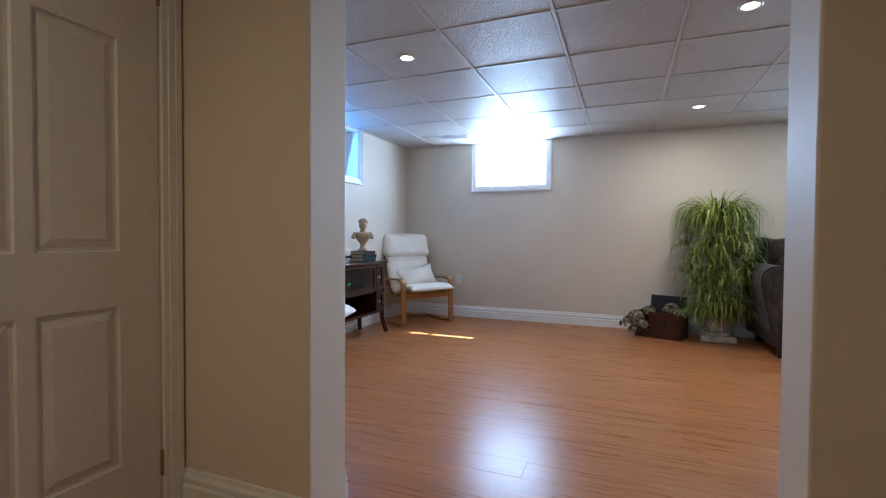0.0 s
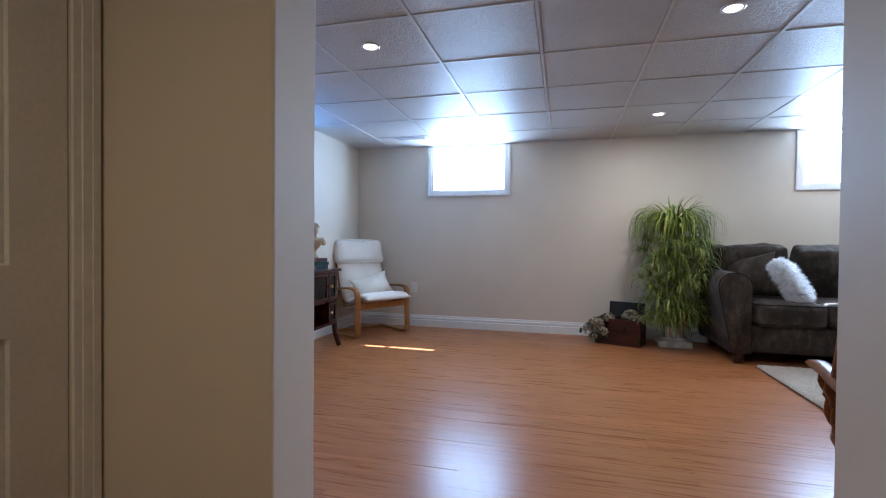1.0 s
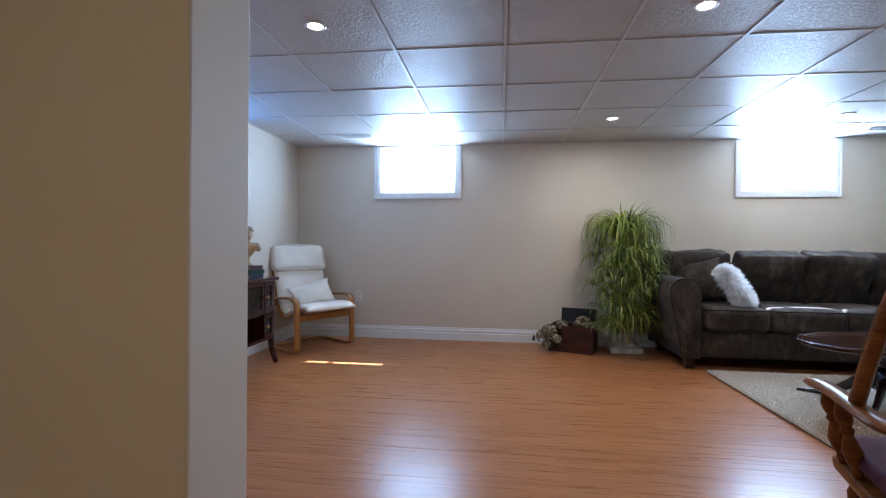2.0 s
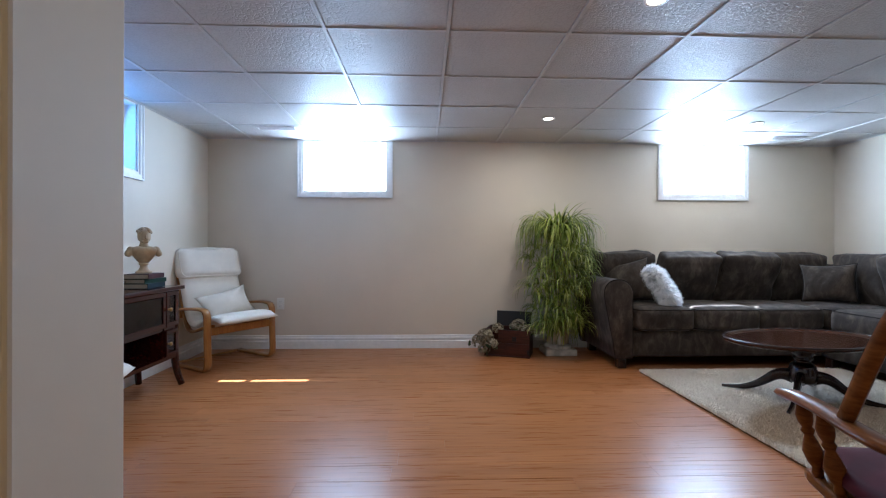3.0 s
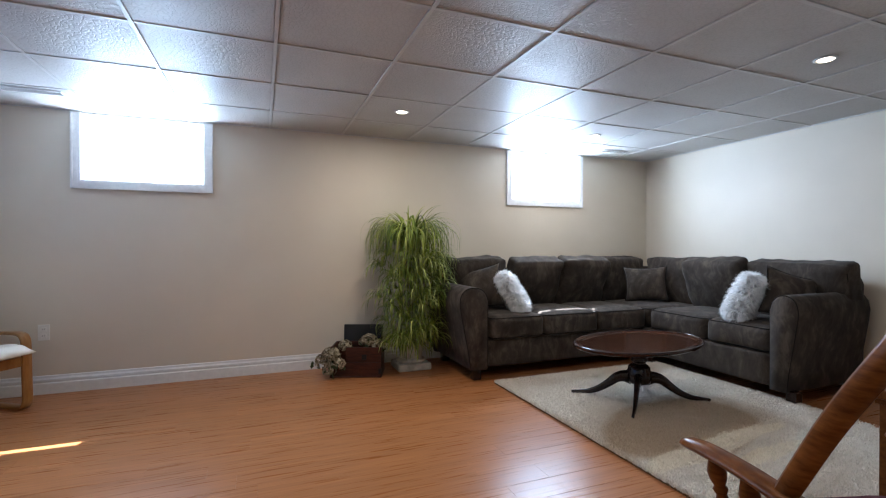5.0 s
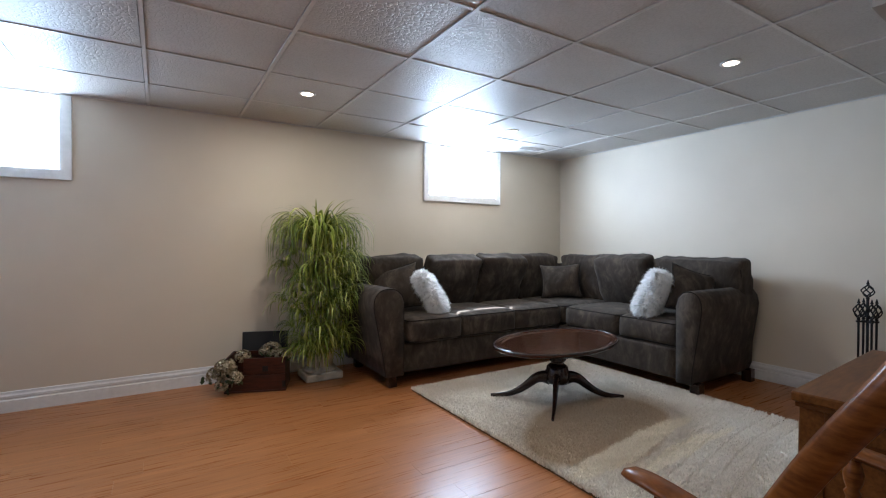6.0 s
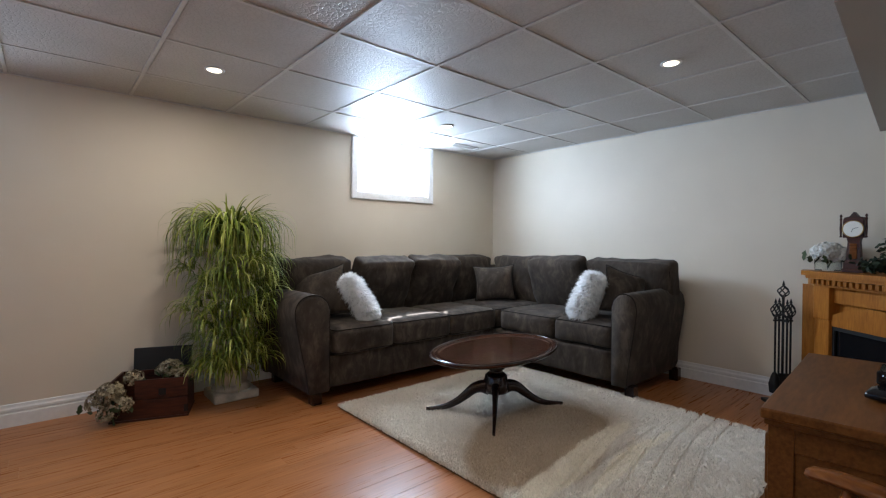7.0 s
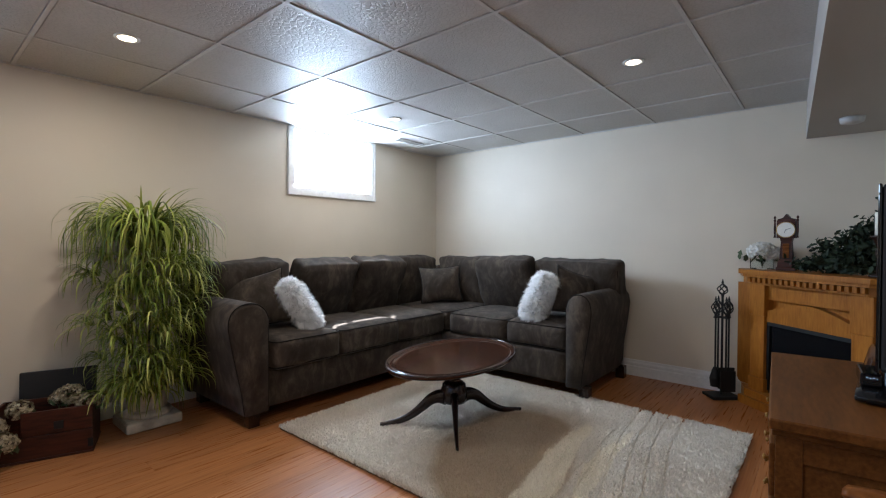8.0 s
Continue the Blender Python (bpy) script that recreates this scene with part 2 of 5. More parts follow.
M_BUST = plain("aged_plaster", (0.46, 0.34, 0.20), 0.6, grain=60, wear=14, vary=0.22, depth=0.001)
M_BURGUNDY = cloth("burgundy_velvet", (0.06, 0.003, 0.009), 0.8, 500, 0.05, 9, 0.25)
M_BRASS = plain("aged_brass", (0.45, 0.30, 0.11), 0.35, 1.0)
M_WAX = plain("ivory_wax", (0.82, 0.78, 0.68), 0.5, vary=0.03)
M_PLATE = plain("ivory_plastic", (0.80, 0.77, 0.70), 0.35, vary=0.02, strength=0.03)
# white plastic greyed to carry the shade under the soffit
M_DETECTOR = plain("shaded_white_plastic", (0.50, 0.50, 0.50), 0.5, vary=0.02, strength=0.03)
M_LENS = glow("downlight_lens", (1.0, 0.80, 0.56), 1.2)
M_GREEN_LED = glow("green_led", (0.1, 1.0, 0.25), 0.5)
M_BOOK_R = cloth("maroon_book_cloth", (0.045, 0.010, 0.010), 0.7, 300, 0.1)
M_BOOK_G = cloth("green_book_cloth", (0.008, 0.035, 0.02), 0.7, 300, 0.1)
M_BOOK_B = cloth("teal_book_cloth", (0.008, 0.022, 0.03), 0.7, 300, 0.1)
M_PAGES = plain("page_edges", (0.36, 0.30, 0.22), 0.8, grain=300)
M_FUR = cloth("white_faux_fur_base", (0.92, 0.92, 0.93), 0.8, 200, 0.3, 20, 0.03)
M_FIBRE = fur_fibre("white_faux_fur")
M_GRASS = plain("lawn", (0.06, 0.10, 0.03), 0.9, grain=30, vary=0.4)
M_FENCE = wood("weathered_boards", (0.07, 0.068, 0.07), (0.035, 0.034, 0.036), 0.85, (12, 12, 1))
M_CONCRETE = plain("concrete", (0.36, 0.35, 0.33), 0.85, grain=40, vary=0.2)


# ---------- mesh tools ----------
def part(name, bm, material, parent=None, label="", smooth=False, at=None):
    """Links a bmesh as one mesh object, under a thing or on its own."""
    me = bpy.data.meshes.new(name)
    bm.normal_update()
    bm.to_mesh(me)
    bm.free()
    for m in (material if isinstance(material, (list, tuple)) else [material]):
        me.materials.append(m)
    if smooth:
        for p in me.polygons: p.use_smooth = True
    ob = new(name, me)
    if parent is not None: ob.parent = parent
    if at is not None: ob.matrix_local = at
    if label: tagged(ob, label)
    return ob


def thing(name, m, label, category, group=""):
    ob = new(name)
    ob.empty_display_size = 0.1
    ob.matrix_world = m
    return tagged(ob, label, category, group)


def box(bm, x0, x1, y0, y1, z0, z1, bevel=0.0, m=None, seg=2):
    made = bmesh.ops.create_cube(bm, size=1.0)["verts"]
    for v in made:
        v.co = Vector(((x0 + x1) / 2 + v.co.x * (x1 - x0), (y0 + y1) / 2 + v.co.y * (y1 - y0), (z0 + z1) / 2 + v.co.z * (z1 - z0)))
    if bevel:
        edges = list({e for v in made for e in v.link_edges})
        made = bmesh.ops.bevel(bm, geom=edges, offset=bevel, segments=seg, profile=0.5, affect="EDGES")["verts"]
    if m is not None:
        bmesh.ops.transform(bm, matrix=m, verts=list(made) if bevel else made)
    return bm


def boxes(*rows, bevel=0.0):
    bm = bmesh.new()
    for r in rows: box(bm, *r, bevel=bevel)
    return bm


def lathe(profile, segs=28, sx=1.0, sy=1.0, bm=None, m=None):
    """Turns (radius, z) about z."""
    bm = bm or bmesh.new()
    rings = []
    for r, z in profile:
        ring = []
        for k in range(segs):
            a = 2 * math.pi * k / segs
            v = Vector((max(r, 1e-4) * math.cos(a) * sx, max(r, 1e-4) * math.sin(a) * sy, z))
            ring.append(bm.verts.new(m @ v if m is not None else v))
        rings.append(ring)
    for lo, hi in zip(rings, rings[1:]):
        for k in range(segs):
            bm.faces.new((lo[k], lo[(k + 1) % segs], hi[(k + 1) % segs], hi[k]))
    bm.faces.new(list(reversed(rings[0])))
    bm.faces.new(rings[-1])
    return bm


def smoothed(pts, n=6):
    """A Catmull-Rom curve through the points."""
    pts = [Vector(p) for p in pts]
    ext = [pts[0] * 2 - pts[1], *pts, pts[-1] * 2 - pts[-2]]
    out = []
    for a, b, c, d in zip(ext, ext[1:], ext[2:], ext[3:]):
        for k in range(n):
            t = k / n
            out.append(0.5 * (2 * b + (c - a) * t + (2 * a - 5 * b + 4 * c - d) * t * t + (3 * b - a - 3 * c + d) * t ** 3))
    return out + [pts[-1]]


def sweep(pts, w, t, side=(1, 0, 0), bm=None, taper=None, round_edge=0.25):
    """A bar of width w (along side) and thickness t bent along the points."""
    bm = bm or bmesh.new()
    side = Vector(side).normalized()
    rings = []
    for i, p in enumerate(pts):
        d = (pts[min(i + 1, len(pts) - 1)] - pts[max(i - 1, 0)]).normalized()
        nrm = d.cross(side).normalized()
        sd = nrm.cross(d).normalized()
        k = taper(i / (len(pts) - 1)) if taper else 1.0
        e = round_edge * min(w, t) * k
        hw, ht = w * k / 2, t * k / 2
        ring = [(hw - e, ht), (hw, ht - e), (hw, -ht + e), (hw - e, -ht), (-hw + e, -ht), (-hw, -ht + e), (-hw, ht - e), (-hw + e, ht)]
        rings.append([bm.verts.new(p + sd * a + nrm * b) for a, b in ring])
    for lo, hi in zip(rings, rings[1:]):
        for k in range(8):
            bm.faces.new((lo[k], lo[(k + 1) % 8], hi[(k + 1) % 8], hi[k]))
    bm.faces.new(list(reversed(rings[0])))
    bm.faces.new(rings[-1])
    bmesh.ops.recalc_face_normals(bm, faces=bm.faces)
    return bm


def tube(pts, r, segs=8, bm=None, taper=None):
    bm = bm or bmesh.new()
    rings, ref = [], Vector((0.31, 0.2, 0.93))
    for i, p in enumerate(pts):
        d = (pts[min(i + 1, len(pts) - 1)] - pts[max(i - 1, 0)]).normalized()
        u = d.cross(ref)
        if u.length < 0.05: u = d.cross(Vector((1, 0, 0)))
        u.normalize()
        v = d.cross(u)
        rr = r * (taper(i / (len(pts) - 1)) if taper else 1.0)
        rings.append([bm.verts.new(p + (u * math.cos(2 * math.pi * k / segs) + v * math.sin(2 * math.pi * k / segs)) * rr) for k in range(segs)])
    for lo, hi in zip(rings, rings[1:]):
        for k in range(segs):
            bm.faces.new((lo[k], lo[(k + 1) % segs], hi[(k + 1) % segs], hi[k]))
    bm.faces.new(list(reversed(rings[0])))
    bm.faces.new(rings[-1])
    bmesh.ops.recalc_face_normals(bm, faces=bm.faces)
    return bm


def turned(a, b, profile, segs=14, bm=None):
    """A turned bar from a to b; profile: (part of the way, radius)."""
    a, b = Vector(a), Vector(b)
    m = Matrix.Translation(a) @ (b - a).to_track_quat("Z", "Y").to_matrix().to_4x4()
    return lathe([(r, t * (b - a).length) for t, r in profile], segs, bm=bm, m=m)


def soft_box(sx, sy, sz, r, crown=0.0, rough=0.0, n=9, seed=0.0, m=None, bm=None):
    """A stuffed box centred on its own middle, bulging by crown, with faint creases."""
    bm = bm or bmesh.new()
    part_bm = bmesh.new()
    bmesh.ops.create_cube(part_bm, size=2.0)
    bmesh.ops.subdivide_edges(part_bm, edges=part_bm.edges[:], cuts=n, use_grid_fill=True)
    half = Vector((sx / 2, sy / 2, sz / 2))
    rr = min(r, *half)
    for v in part_bm.verts:
        u = v.co.copy()
        w = Vector([math.copysign(abs(c) ** 0.8, c) for c in u])
        p = Vector((w.x * half.x, w.y * half.y, w.z * half.z))
        inner = Vector([max(-(h - rr), min(h - rr, c)) for c, h in zip(p, half)])
        d = p - inner
        if d.length > 1e-6: p = inner + d.normalized() * min(d.length, rr) if d.length > rr else p
        bx, by, bz = (1 - u.x ** 2), (1 - u.y ** 2), (1 - u.z ** 2)
        cr = crown if isinstance(crown, tuple) else (crown, crown, crown)
        p += Vector((u.x * by * bz * cr[0], u.y * bx * bz * cr[1], u.z * bx * by * cr[2]))
        if rough:
            q = p * 6 + Vector((seed, seed * 1.7, seed * 0.6))
            p += u.normalized() * (noise.noise(q) + 0.5 * noise.noise(q * 2.3)) * rough
        v.co = p
    if m is not None: bmesh.ops.transform(part_bm, matrix=m, verts=part_bm.verts[:])
    me = bpy.data.meshes.new("t")
    part_bm.to_mesh(me)
    part_bm.free()
    bm.from_mesh(me)
    bpy.data.meshes.remove(me)
    return bm


def pillow(w, h, d, seed=0.0, n=16, bm=None, crease=0.012):
    """A knife-edged scatter pillow, flat in x and z, thick in y."""
    bm = bm or bmesh.new()
    sides = []
    for s in (-1, 1):
        grid = []
        for i in range(n + 1):
            row = []
            for j in range(n + 1):
                u, v = 2 * i / n - 1, 2 * j / n - 1
                k = (1 - abs(u) ** 2.2) ** 0.75 * (1 - abs(v) ** 2.2) ** 0.75
                pull = 1 - 0.13 * (1 - v * v) * abs(u) ** 3
                pull2 = 1 - 0.13 * (1 - u * u) * abs(v) ** 3
                q = Vector((u * 2.2 + seed, v * 2.2, s * 1.3 + seed))
                y = s * d / 2 * k + (noise.noise(q) * crease * k if k > 0 else 0)
                row.append(bm.verts.new((u * w / 2 * pull, y, v * h / 2 * pull2)))
            grid.append(row)
        for i in range(n):
            for j in range(n):
                f = [grid[i][j], grid[i + 1][j], grid[i + 1][j + 1], grid[i][j + 1]]
                bm.faces.new(f if s < 0 else f[::-1])
    bmesh.ops.remove_doubles(bm, verts=bm.verts[:], dist=0.0008)
    return bm


def prism(points, z0, z1, bm=None):
    """An upright prism over a plan polygon."""
    bm = bm or bmesh.new()
    lo = [bm.verts.new((x, y, z0)) for x, y in points]
    hi = [bm.verts.new((x, y, z1)) for x, y in points]
    bm.faces.new(lo[::-1])
    bm.faces.new(hi)
    for k in range(len(lo)):
        bm.faces.new((lo[k], lo[(k + 1) % len(lo)], hi[(k + 1) % len(lo)], hi[k]))
    bmesh.ops.recalc_face_normals(bm, faces=bm.faces)
    return bm


def moulding(profile, a, b, out):
    """A moulding (out, z) drawn from a to b in plan; out: unit vector into the room."""
    bm = bmesh.new()
    out = Vector((*out, 0))
    ends = []
    for p in (a, b):
        ends.append([bm.verts.new(Vector((*p, 0)) + out * o + Vector((0, 0, z))) for o, z in profile])
    n = len(profile)
    for k in range(n):
        bm.faces.new((ends[0][k], ends[0][(k + 1) % n], ends[1][(k + 1) % n], ends[1][k]))
    bm.faces.new(ends[0][::-1])
    bm.faces.new(ends[1])
    bmesh.ops.recalc_face_normals(bm, faces=bm.faces)
    return bm


def structure(name, bm, material, label, category, smooth=False):
    ob = part(name, bm, material, smooth=smooth)
    return tagged(ob, label, category, kind="structure")


# ---------- setting ----------
structure("floor", boxes((WALL_W - 0.3, WALL_E + 0.3, HALL_S - 0.2, WALL_N + 0.3, -0.15, -0.012)), M_SUB, "dark subfloor under the laminate planks", "floor")

# north wall with two high windows
z_mid = [(WALL_W - 0.3, WINDOWS_N[0][0]), (WINDOWS_N[0][1], WINDOWS_N[1][0]), (WINDOWS_N[1][1], WALL_E + 0.3)]
rows = [(a, b, WALL_N, WALL_N + 0.3, WIN_Z0, WIN_Z1) for a, b in z_mid]
rows += [(WALL_W - 0.3, WALL_E + 0.3, WALL_N, WALL_N + 0.3, -0.15, WIN_Z0), (WALL_W - 0.3, WALL_E + 0.3, WALL_N, WALL_N + 0.3, WIN_Z1, 2.3)]
structure("wall_north", boxes(*rows), M_WALL, "long greige painted wall with two high basement windows", "wall")
# west wall with one window
y0, y1 = WINDOW_W
rows = [(WALL_W - 0.3, WALL_W, WALL_S - THICK, y0, WIN_Z0, WIN_Z1), (WALL_W - 0.3, WALL_W, y1, WALL_N, WIN_Z0, WIN_Z1)]
rows += [(WALL_W - 0.3, WALL_W, WALL_S - THICK, WALL_N, -0.15, WIN_Z0), (WALL_W - 0.3, WALL_W, WALL_S - THICK, WALL_N, WIN_Z1, 2.3)]
structure("wall_west", boxes(*rows), M_WALL, "greige painted end wall with one high window", "wall")
structure("wall_east", boxes((WALL_E, WALL_E + 0.3, WALL_S - THICK, WALL_N, -0.15, 2.3)), M_WALL, "plain greige painted end wall behind the sofa", "wall")
rows = [(WALL_W, JAMB_L, WALL_S - THICK, WALL_S, -0.15, 2.3), (JAMB_R, WALL_E, WALL_S - THICK, WALL_S, -0.15, 2.3), (JAMB_L, JAMB_R, WALL_S - THICK, WALL_S, 2.03, 2.3)]
bm = bmesh.new()
for r in rows: box(bm, *r, bevel=0.006)
structure("wall_south", bm, M_WALL, "greige partition wall with a wide cased-free opening", "wall")
DOOR_A, DOOR_B, DOOR_TOP = -5.04, -4.275, 2.0
rows = [(HALL_W - 0.12, HALL_W, DOOR_B, WALL_S - THICK, -0.15, 2.3), (HALL_W - 0.12, HALL_W, HALL_S, DOOR_A, -0.15, 2.3), (HALL_W - 0.12, HALL_W, DOOR_A, DOOR_B, DOOR_TOP, 2.3)]
structure("wall_hall_west", boxes(*rows), M_WALL, "hall wall with a white panelled door", "wall")
structure("wall_hall_east", boxes((HALL_E, HALL_E + 0.12, HALL_S, WALL_S - THICK, -0.15, 2.3)), M_WALL, "plain greige hall wall", "wall")
structure("wall_hall_south", boxes((HALL_W - 0.6, HALL_E + 0.12, HALL_S - 0.12, HALL_S, -0.15, 2.3)), M_WALL, "plain greige wall at the hall's end", "wall")
structure("wall_closet", boxes((HALL_W - 0.6, HALL_W - 0.5, HALL_S, WALL_S - THICK, -0.15, 2.3)), M_WALL, "plain wall behind the hall door", "wall")
structure("ceiling_hall", boxes((HALL_W - 0.6, HALL_E + 0.12, HALL_S, WALL_S - THICK, CEIL, CEIL + 0.1)), M_SHADED_PAINT, "plain painted hall ceiling", "ceiling")

# suspended ceiling: tiles and the bars between them
S = 0.61
bm = bmesh.new()
xs = [WALL_W] + [S * i for i in range(-3, 7)] + [WALL_E]
ys = [WALL_S] + [-S * j for j in range(6, 0, -1)] + [WALL_N]
rng = random.Random(4)
for xa, xb in zip(xs, xs[1:]):
    for ya, yb in zip(ys, ys[1:]):
        g = 0.0125
        dz = rng.uniform(0.0, 0.0025)
        top, low = CEIL + 0.02, CEIL + 0.003 + dz
        tilt = [rng.uniform(-0.0008, 0.0008) for _ in range(4)]
        quad = [(xa + g, ya + g), (xb - g, ya + g), (xb - g, yb - g), (xa + g, yb - g)]
        lo = [bm.verts.new((x, y, low + t)) for (x, y), t in zip(quad, tilt)]
        hi = [bm.verts.new((x, y, top)) for x, y in quad]
        bm.faces.new(lo[::-1])
        for k in range(4): bm.faces.new((lo[k], lo[(k + 1) % 4], hi[(k + 1) % 4], hi[k]))
box(bm, WALL_W, WALL_E, WALL_S, WALL_N, CEIL + 0.02, CEIL + 0.2)
tiles_end = len(bm.faces)
for x in xs[1:-1]: box(bm, x - 0.009, x + 0.009, WALL_S, WALL_N, CEIL, CEIL + 0.012)
for y in ys[1:-1]:
    for xa, xb in zip(xs, xs[1:]): box(bm, xa + (0.009 if xa > WALL_W else 0), xb - (0.009 if xb < WALL_E else 0), y - 0.009, y + 0.009, CEIL + 0.0008, CEIL + 0.012)
for r in ((WALL_W, WALL_E, WALL_N - 0.02, WALL_N), (WALL_W, WALL_E, WALL_S, WALL_S + 0.02)): box(bm, *r, CEIL - 0.001, CEIL + 0.012)
for r in ((WALL_W, WALL_W + 0.02), (WALL_E - 0.02, WALL_E)): box(bm, *r, WALL_S + 0.02, WALL_N - 0.02, CEIL - 0.001, CEIL + 0.012)
bmesh.ops.recalc_face_normals(bm, faces=bm.faces)
bm.faces.ensure_lookup_table()
for k in range(tiles_end, len(bm.faces)): bm.faces[k].material_index = 1
structure("ceiling", bm, [M_TILE, M_TBAR], "suspended ceiling of square embossed white tiles in a metal grid", "ceiling")
# soffit box; its dim underside comes from the darkened paint colour
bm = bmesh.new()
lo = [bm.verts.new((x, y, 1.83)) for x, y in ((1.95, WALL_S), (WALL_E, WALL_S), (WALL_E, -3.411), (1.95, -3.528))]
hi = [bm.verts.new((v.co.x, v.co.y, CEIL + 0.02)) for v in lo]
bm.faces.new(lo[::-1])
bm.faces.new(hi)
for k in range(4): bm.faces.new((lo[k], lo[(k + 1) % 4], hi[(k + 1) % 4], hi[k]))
structure("soffit", bm, M_SHADED_PAINT, "boxed-in painted soffit under the ceiling", "soffit")

# baseboards
BASE = [(0, 0), (0.018, 0), (0.018, 0.074), (0.016, 0.079), (0.0095, 0.081), (0.0095, 0.088), (0.0135, 0.092), (0.0135, 0.105), (0.007, 0.116), (0.005, 0.131), (0.0, 0.134)]
base_runs = [((WALL_W, WALL_N), (WALL_E, WALL_N), (0, -1)), ((WALL_W, WALL_S), (WALL_W, WALL_N), (1, 0)), ((WALL_E, WALL_S), (WALL_E, WALL_N), (-1, 0)),
             ((WALL_W, WALL_S), (JAMB_L, WALL_S), (0, 1)), ((JAMB_R, WALL_S), (WALL_E, WALL_S), (0, 1)),
             ((HALL_W, WALL_S - THICK), (JAMB_L, WALL_S - THICK), (0, -1)), ((JAMB_R, WALL_S - THICK), (HALL_E, WALL_S - THICK), (0, -1))]
for a, b, out in base_runs:
    structure("baseboard", moulding(BASE, a, b, out), M_TRIM, "white moulded baseboard", "baseboard")


def window(name, m, w, label):
    """A slider in a deep reveal. Local: x along the wall, y outwards from the room face, z up from the opening's foot."""
    ob = thing(name, m, label, "window")
    ob["kind"] = "structure"
    h, d = WIN_Z1 - WIN_Z0, 0.205
    bm = bmesh.new()
    for a, b, t in ((0.0, 0.018, 0.012), (0.018, 0.046, 0.018), (0.046, TRIM, 0.024)):
        box(bm, -a - (b - a), w + b, -t, 0.0, -b, -a)
        box(bm, -b, -a, -t, 0.0, -a, h)
        box(bm, w + a, w + b, -t, 0.0, -a, h)
    part("window_trim", bm, M_TRIM, ob, "white moulded casing")
    part("window_sill", boxes((0.0, w, 0.0, d, 0.0, 0.012), bevel=0.002), M_TRIM, ob)
    part("reveal", boxes((0.0, 0.01, 0.0, d, 0.012, h), (w - 0.01, w, 0.0, d, 0.012, h), (0.01, w - 0.01, 0.0, d, h - 0.01, h)), M_TRIM, ob)
    f = 0.035
    part("window_frame", boxes((0.01, w - 0.01, d, d + 0.06, 0.0, f), (0.01, w - 0.01, d, d + 0.06, h - f, h), (0.01, 0.01 + f, d, d + 0.06, f, h - f), (w - 0.01 - f, w - 0.01, d, d + 0.06, f, h - f), bevel=0.003), M_VINYL, ob)
    mid = w * 0.36
    for a, b, dy in ((0.01 + f, mid + 0.02, 0.012), (mid - 0.02, w - 0.01 - f, 0.034)):
        sash = part("sash", boxes((a, b, d + dy, d + dy + 0.018, f, f + 0.025), (a, b, d + dy, d + dy + 0.018, h - f - 0.025, h - f), (a, a + 0.03, d + dy, d + dy + 0.018, f + 0.025, h - f - 0.025), (b - 0.03, b, d + dy, d + dy + 0.018, f + 0.025, h - f - 0.025), bevel=0.002), M_VINYL, ob)
        pane = part("pane", boxes((a + 0.028, b - 0.028, d + dy + 0.007, d + dy + 0.011, f + 0.023, h - f - 0.023)), M_GLASS, sash)
        pane.visible_shadow = False
    return ob


for k, (a, b) in enumerate(WINDOWS_N):
    window("window_%d" % (k + 1), pose(a, WALL_N, WIN_Z0), b - a, "high sunlit sliding basement window with white casing")
window("window_3", pose(WALL_W, WINDOW_W[0], WIN_Z0, 0, 0, 90), WINDOW_W[1] - WINDOW_W[0], "high shaded sliding basement window with white casing")

# outside: lawn round the house, the unseen storey above with its eaves
bm = bmesh.new()
F = 1.3
hx0, hx1, hy0, hy1 = WALL_W - 0.3, WALL_E + 0.3, HALL_S - 0.2, WALL_N + 0.3
for r in ((-300, 300, hy1, 300), (-300, 300, -300, hy0), (-300, hx0, hy0, hy1), (hx1, 300, hy0, hy1)):
    vs = [bm.verts.new((r[i], r[j], F)) for i, j in ((0, 2), (1, 2), (1, 3), (0, 3))]
    bm.faces.new(vs)
structure("ground", bm, M_GRASS, "mown lawn outside the basement windows", "ground")
# unseen overhang, its depth chosen to cut the sun into thin strips
eave = 0.46
structure("storey_above", boxes((hx0 - 0.6, hx1 + 0.6, hy0 - 0.6, hy1, 2.45, 2.9), (hx0 - 0.6, hx1 + 0.6, hy1, eave, 2.45, 2.6), (hx0, hx1, hy0, hy1, 2.3, 2.45)), M_TRIM, "unseen white storey above, its eave added to trim the sun", "house")


# made-up fence, added to block the sky and darken the west window's view
fence = thing("added_shade_fence", pose(-4.3, 0, F), "grey board fence added to block sky light at the west window", "fence")
for k in range(40):
    part("board", boxes((-0.01, 0.01, -0.068, 0.068, 0.0, 2.0), bevel=0.003), M_FENCE, fence, at=pose(0, -4.4 + 0.145 * k, 0))
for z in (0.35, 1.65): part("rail", boxes((-0.05, -0.011, -4.5, 1.4, z, z + 0.08)), M_FENCE, fence)


